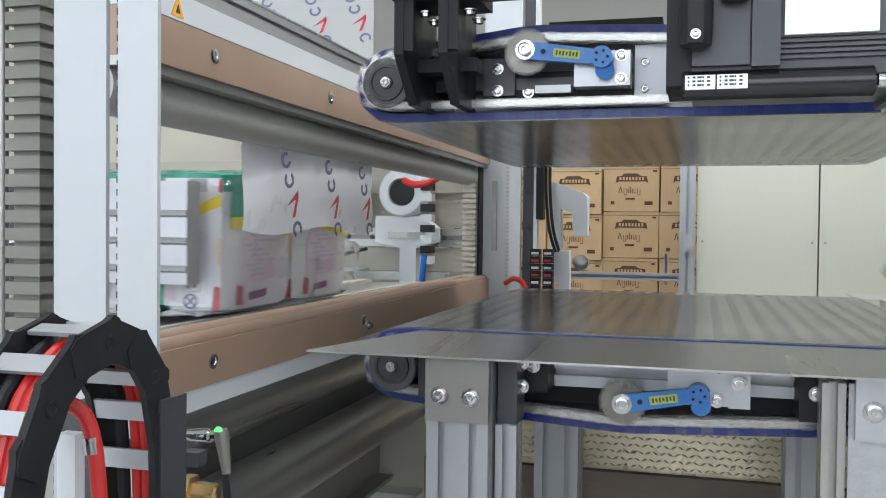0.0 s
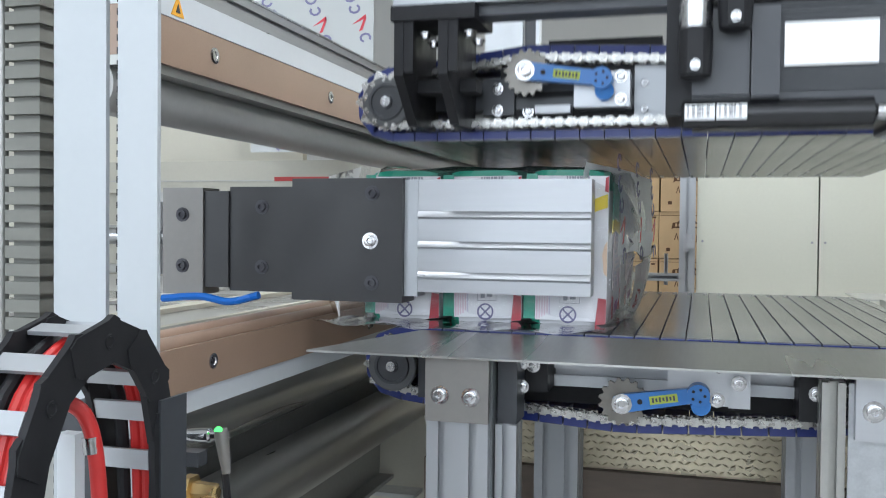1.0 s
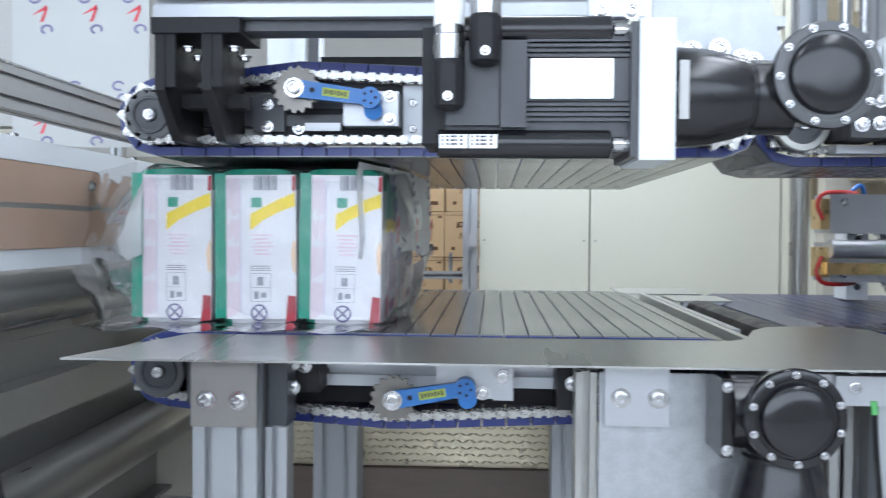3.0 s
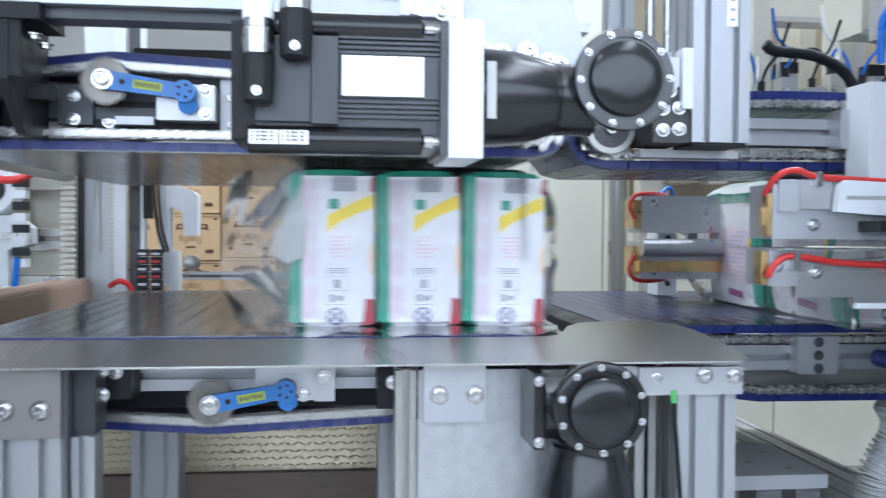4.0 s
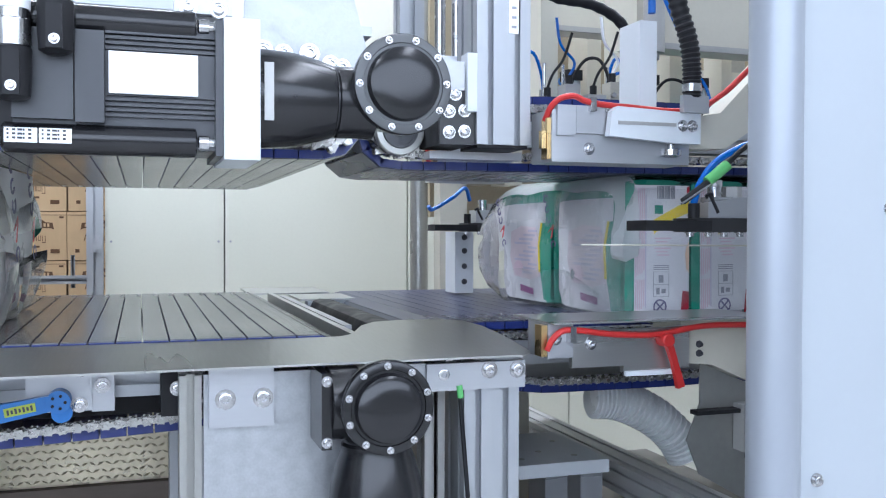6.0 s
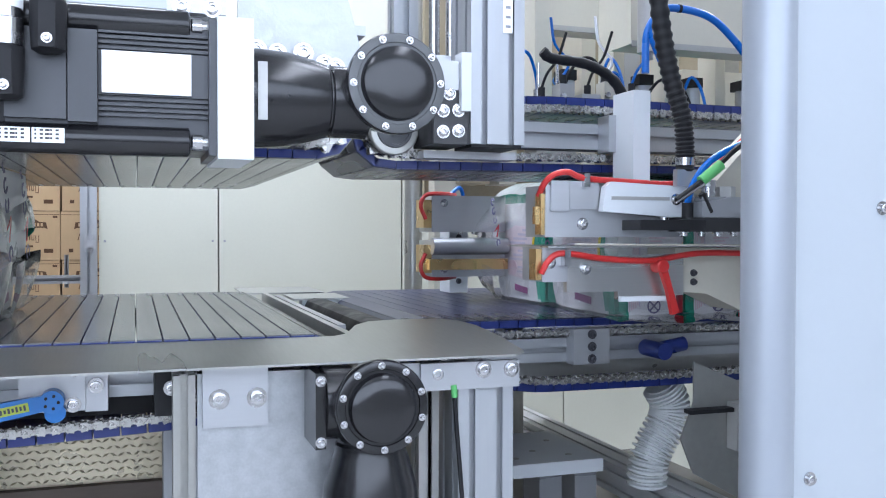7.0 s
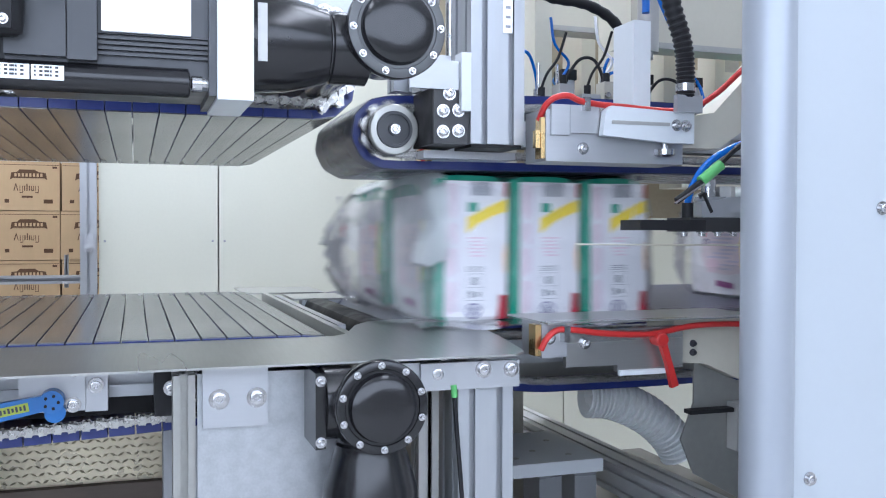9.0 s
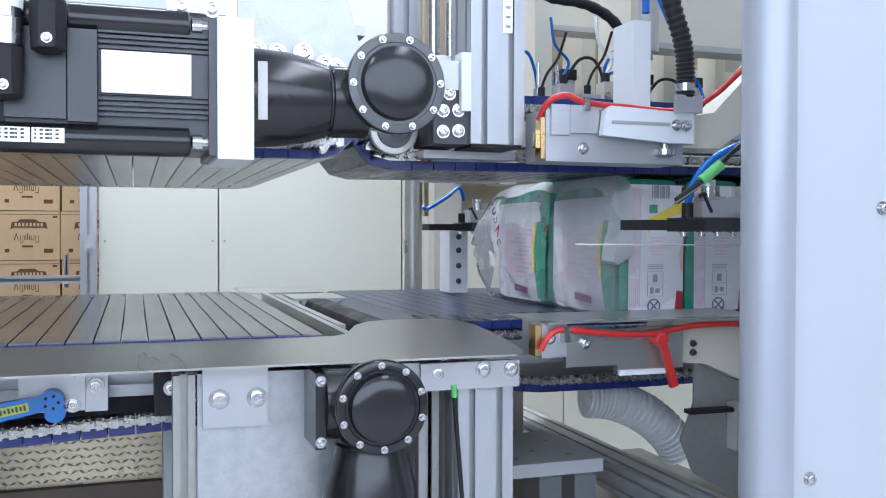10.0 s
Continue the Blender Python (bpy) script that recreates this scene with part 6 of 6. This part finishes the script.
def make_bag(seed):
    """Origin at the front bottom corner of the first pack; x along the belt."""
    bag = thing("filled_bag", "clear film bag holding six white and green diaper packs", "bag", "filled bags")
    for i in range(3):
        for j in range(2):
            pk = new("pack", WRAP[(i + j + seed) % 3])
            pk.parent = bag
            pk["label"] = "white and green soft pack with yellow swoosh"
            pk.location = (PW * (i + .5), PD * (j + .5), PH / 2)
            pk.rotation_euler = (0, radians(.6 * ((i * 5 + seed) % 3 - 1)), radians(.8 * ((i + j) % 3 - 1)))
            if j == 0 or i != 1:
                pack_art(pk)
    part("film_sleeve", sleeve(seed, .078, .034), "bag", bag, "crumpled clear film sleeve")
    flap = B()
    grid = []
    for i in range(21):
        row = []
        for k in range(29):
            u, w_ = i / 20, k / 28
            x = .012 - u * .135 * (1 - .25 * (1 - w_) ** 3 - .18 * w_ ** 3)
            dy = .030 * noise.noise(Vector((u * 2.5 + seed, w_ * 3.5, seed * 2.0))) + .005 * noise.noise(Vector((u * 7, w_ * 9, seed)))
            row.append(flap.verts.new((x, -.006 + dy * (.3 + u) + .06 * u * u, .004 + w_ * (PH + .002) * (1 - .06 * u))))
        grid.append(row)
    for r0, r1 in zip(grid, grid[1:]):
        for k in range(28):
            flap.faces.new((r0[k], r0[k + 1], r1[k + 1], r1[k]))
    part("film_flap", flap, "flap", bag, "crumpled clear film flap")
    skirt = B()
    n = 24
    a = [skirt.verts.new((-.04 + .47 * k / n, -.004, .006 + .002 * math.sin(k * 2.1))) for k in range(n + 1)]
    b = [skirt.verts.new((-.05 + .47 * k / n, -.09 + .010 * math.sin(k * 1.3), .004 + .003 * math.sin(k * 1.7))) for k in range(n + 1)]
    c = [skirt.verts.new((-.05 + .46 * k / n, -.13 - .050 * abs(math.sin(math.pi * (k / n * 2.6 + .2))) ** .6 + .05 * (abs(k - n / 2) / n * 2) ** 4, .010 + .003 * math.sin(k * 1.1))) for k in range(n + 1)]
    for k in range(n):
        skirt.faces.new((b[k], b[k + 1], c[k + 1], c[k]))
    for k in range(n):
        skirt.faces.new((a[k], a[k + 1], b[k + 1], b[k]))
    part("film_skirt", skirt, "flap", bag, "loose clear film lip")
    if seed > 1:
        pr = part("printed_film", curtain_mesh(seed), "curtain", bag, "white printed film sheet")
        pr.matrix_basis = pose(3 * PW + .014, .262, PH * .73, 0, 0, -3)
        for y in (-.21, -.02, .16):
            emblem(pr, pose(.012, y, -.045, 0, 0, 90), .125)
    pr = part("printed_film", sleeve(seed, .078, .034, "left"), "printed", bag, "white printed film band")
    for y in (.10, .36):
        emblem(pr, pose(-.060, y + .12, PH * .58, 0, 0, -90), .075)
    return bag


def film_curtain():
    """The white printed web that hangs between the seal bars until the packs carry it along."""
    c = thing("film_curtain", "white printed film sheet hanging between the seal bars", "film sheet")
    sheet = part("film_sheet", curtain_mesh(1), "curtain", c)
    for y in (-.21, -.02, .16):
        emblem(sheet, pose(.012, y, -.045, 0, 0, 90), .125)
    return c


CURTAIN = film_curtain()
BAG_A, BAG_B, BAG_C = make_bag(1), make_bag(2), make_bag(3)
BAG_Y, BAG_Z = 1.665, TOP + .004


# ---- what moves ----
def rest(rows, end=10.0):
    return rows + [(end, rows[-1][1])] if rows[-1][0] < end else rows


def bag_rows(xs):
    return [(t, pose(x, BAG_Y, BAG_Z)) for t, x in xs]


def ramp_run(t, spans, speed):
    """Belt travel at t for running spans with short ramps."""
    s = 0.0
    for a, b in spans:
        r = .12
        if t <= a:
            continue
        u = min(t, b) - a
        full = b - a
        up_ = min(u, r)
        s += speed * up_ * up_ / (2 * r)
        mid = min(max(u - r, 0), full - 2 * r)
        s += speed * mid
        dn = max(u - (full - r), 0)
        s += speed * (dn - dn * dn / (2 * r))
    return s


def run_belt(belt, slats, spans, sign):
    times = [0.0]
    for a, b in spans:
        k = max(0, round(a * FPS))
        while k / FPS <= b + .001:
            times.append(k / FPS)
            k += 1
    times = sorted(set(round(t, 4) for t in times + [10.0]))
    where = [sign * ramp_run(t, spans, 1.12) for t in times]
    for k, o in enumerate(slats):
        walk(o, [(t, belt.at(k * belt.step + s)) for t, s in zip(times, where)])


def run_wheels(wheels, spans, sign):
    times = sorted(set([0.0, 10.0] + [round(k / FPS, 4) for a, b in spans for k in range(max(0, round(a * FPS)), round(b * FPS) + 2)]))
    for w, (x, y, z), r in wheels:
        walk(w, [(t, pose(x, y, z, 0, sign * math.degrees(ramp_run(t, spans, 1.12) / r), 0)) for t in times])


def motions():
    lift = .062
    walk(up, [(t, pose(0, 0, h * lift)) for t, h in ((0, .95), (.85, .95), (.9, .9), (1.0, .45), (1.1, .08), (1.2, 0), (2, 0), (3.9, 0), (4.0, .05), (4.1, .4), (4.2, .85), (4.3, 1), (5.2, 1), (5.3, .9), (5.4, .5), (5.5, .16), (5.6, .02), (5.7, 0), (8.3, 0), (8.4, .05), (8.5, .28), (8.6, .7), (8.7, .97), (8.8, 1), (9.55, 1), (9.65, .75), (9.75, .25), (9.85, .02), (9.95, 0), (10, 0))])
    first_bag = [(0, -1.301), (.1, -1.255), (.2, -1.200), (.3, -1.144), (.4, -1.071), (.5, -0.979), (.6, -0.804), (.7, -0.700), (.8, -0.640), (.9, -0.617), (1.0, -0.608), (2.0, -0.607), (3.3, -0.604), (3.4, -0.590), (3.5, -0.524), (3.6, -0.441), (3.7, -0.344), (3.8, -0.247), (3.9, -0.150), (4.0, -0.049), (4.1, 0.048), (4.2, 0.149), (4.3, 0.251), (4.4, 0.352), (4.5, 0.454), (4.6, 0.555), (4.7, 0.656), (4.8, 0.758), (4.9, 0.850), (5.0, 0.901), (5.1, 0.905), (8.35, 0.906), (8.45, 0.924), (8.6, 1.044), (8.8, 1.255), (9.0, 1.458), (9.3, 1.752), (9.5, 1.844), (10, 1.844)]
    walk(BAG_A, bag_rows(first_bag))
    ahead = 3 * PW + .018
    walk(CURTAIN, [(t, pose(max(-.76, x + ahead), 1.83 + .08 * min(1, max(0, (x + 1.1) / .4)), 1.218 - .040 * min(1, max(0, (x + 1.15) / .3)), 0, 0, -5 * min(1, max(0, (x + 1.1) / .4)))) for t, x in first_bag])
    walk(BAG_B, bag_rows([(0, -2.487), (4.0, -2.481), (4.3, -1.331), (4.6, -1.156), (4.8, -0.971), (4.9, -0.806), (5.0, -0.686), (5.1, -0.631), (5.2, -0.603), (5.3, -0.594), (7.7, -0.593), (7.8, -0.584), (7.9, -0.539), (8.0, -0.465), (8.1, -0.382), (8.2, -0.281), (8.3, -0.189), (8.4, -0.088), (8.5, -0.001), (8.6, 0.105), (8.7, 0.215), (8.8, 0.326), (8.9, 0.436), (9.0, 0.547), (9.1, 0.638), (9.2, 0.735), (9.3, 0.822), (9.4, 0.897), (9.5, 0.906), (10, 0.906)]))
    walk(BAG_C, bag_rows([(0, 0.401), (.1, 0.502), (.2, 0.603), (.3, 0.704), (.4, 0.796), (.5, 0.870), (.6, 0.897), (.7, 0.897), (4.0, 0.903), (4.1, 0.931), (4.2, 1.032), (4.4, 1.235), (4.6, 1.438), (4.8, 1.641), (5.0, 1.797), (5.1, 1.843), (5.4, 1.936), (6.0, 2.672), (10, 2.672)]))
    walk(PU, [(t, pose(x * PUSH, 0, 0)) for t, x in ((0, -.98), (.1, -.94), (.2, -.90), (.3, -.85), (.4, -.76), (.5, -.64), (.6, -.45), (.7, -.34), (.8, -.27), (.9, -.235), (1.0, -.225), (1.4, -.225), (1.45, -.235), (1.5, -.30), (1.6, -.60), (1.7, -.78), (1.8, -.93), (1.9, -1.10), (2.0, -1.25), (2.2, -1.45), (2.5, -1.5), (4.3, -1.5), (4.7, -.9), (5.1, -.23), (5.7, -.225), (6.2, -1.3), (10, -1.3))])
    jaw = ((0, 0), (1.7, 0), (1.85, .06), (2.0, .20), (2.1, .37), (2.2, .61), (2.3, .84), (2.4, .97), (2.5, 1), (2.9, 1), (3.1, .9), (3.5, .1), (3.7, 0), (10, 0))
    walk(UJ, [(t, pose(0, 0, -.170 * s)) for t, s in jaw])
    walk(LJ, [(t, pose(0, 0, .190 * s)) for t, s in jaw])
    seal = ((0, 0), (2.0, 0), (2.4, 1), (4.0, 1), (4.08, .8), (4.16, .25), (4.25, 0), (6.3, 0), (6.7, 1), (8.2, 1), (8.28, .8), (8.38, .2), (8.48, 0), (10, 0))
    dip = ((0, 0), (.5, 0), (.7, 1), (1.0, 1), (1.2, 0), (2.0, 0), (2.4, 1), (4.0, 1), (4.08, .8), (4.16, .25), (4.25, 0), (4.75, 0), (4.85, .3), (4.95, .85), (5.05, 1.1), (5.3, 1.05), (5.38, .6), (5.48, .08), (5.55, 0), (6.3, 0), (6.7, 1), (8.2, 1), (8.28, .8), (8.38, .2), (8.48, 0), (9.15, 0), (9.25, .35), (9.35, .95), (9.42, 1.1), (9.6, 1.1), (9.68, .7), (9.78, .08), (9.85, 0), (10, 0))
    walk(JAW_UP, [(t, pose(0, 0, -.117 * s)) for t, s in seal])
    walk(PRESSER, [(t, pose(0, 0, -.117 * s)) for t, s in dip])
    walk(cc, [(t, pose(0, 0, .095 * s)) for t, s in jaw])
    for k, o in enumerate(HOSE):
        low_, high_ = hose_pose(HOSE_OPEN, k), hose_pose(HOSE_SHUT, k)
        walk(o, [(t, low_.lerp(high_, s)) for t, s in seal])
    walk(JAW_LOW, [(t, pose(0, 0, .117 * s)) for t, s in seal])
    walk(REAR_UP, [(t, pose(0, 0, .12 * (1 - s))) for t, s in seal])
    walk(REAR_LOW, [(t, pose(0, 0, -.17 * (1 - s))) for t, s in seal])
    RUN = ((-.5, .12), (3.3, 4.4), (7.7, 8.7))
    run_belt(LOWER, LOW_SLATS, RUN, 1)
    run_belt(UPPER, UP_SLATS, RUN, -1)
    run_wheels(SPIN_LOW, RUN, 1)
    run_wheels(SPIN_UP, RUN, -1)
    run_belt(EXIT_LOW, EL_SLATS, ((-.5, .7), (4.0, 5.05), (8.35, 9.45)), 1)
    run_belt(EXIT_UP, EU_SLATS, ((-.5, .7), (4.0, 5.05), (8.35, 9.45)), -1)


motions()
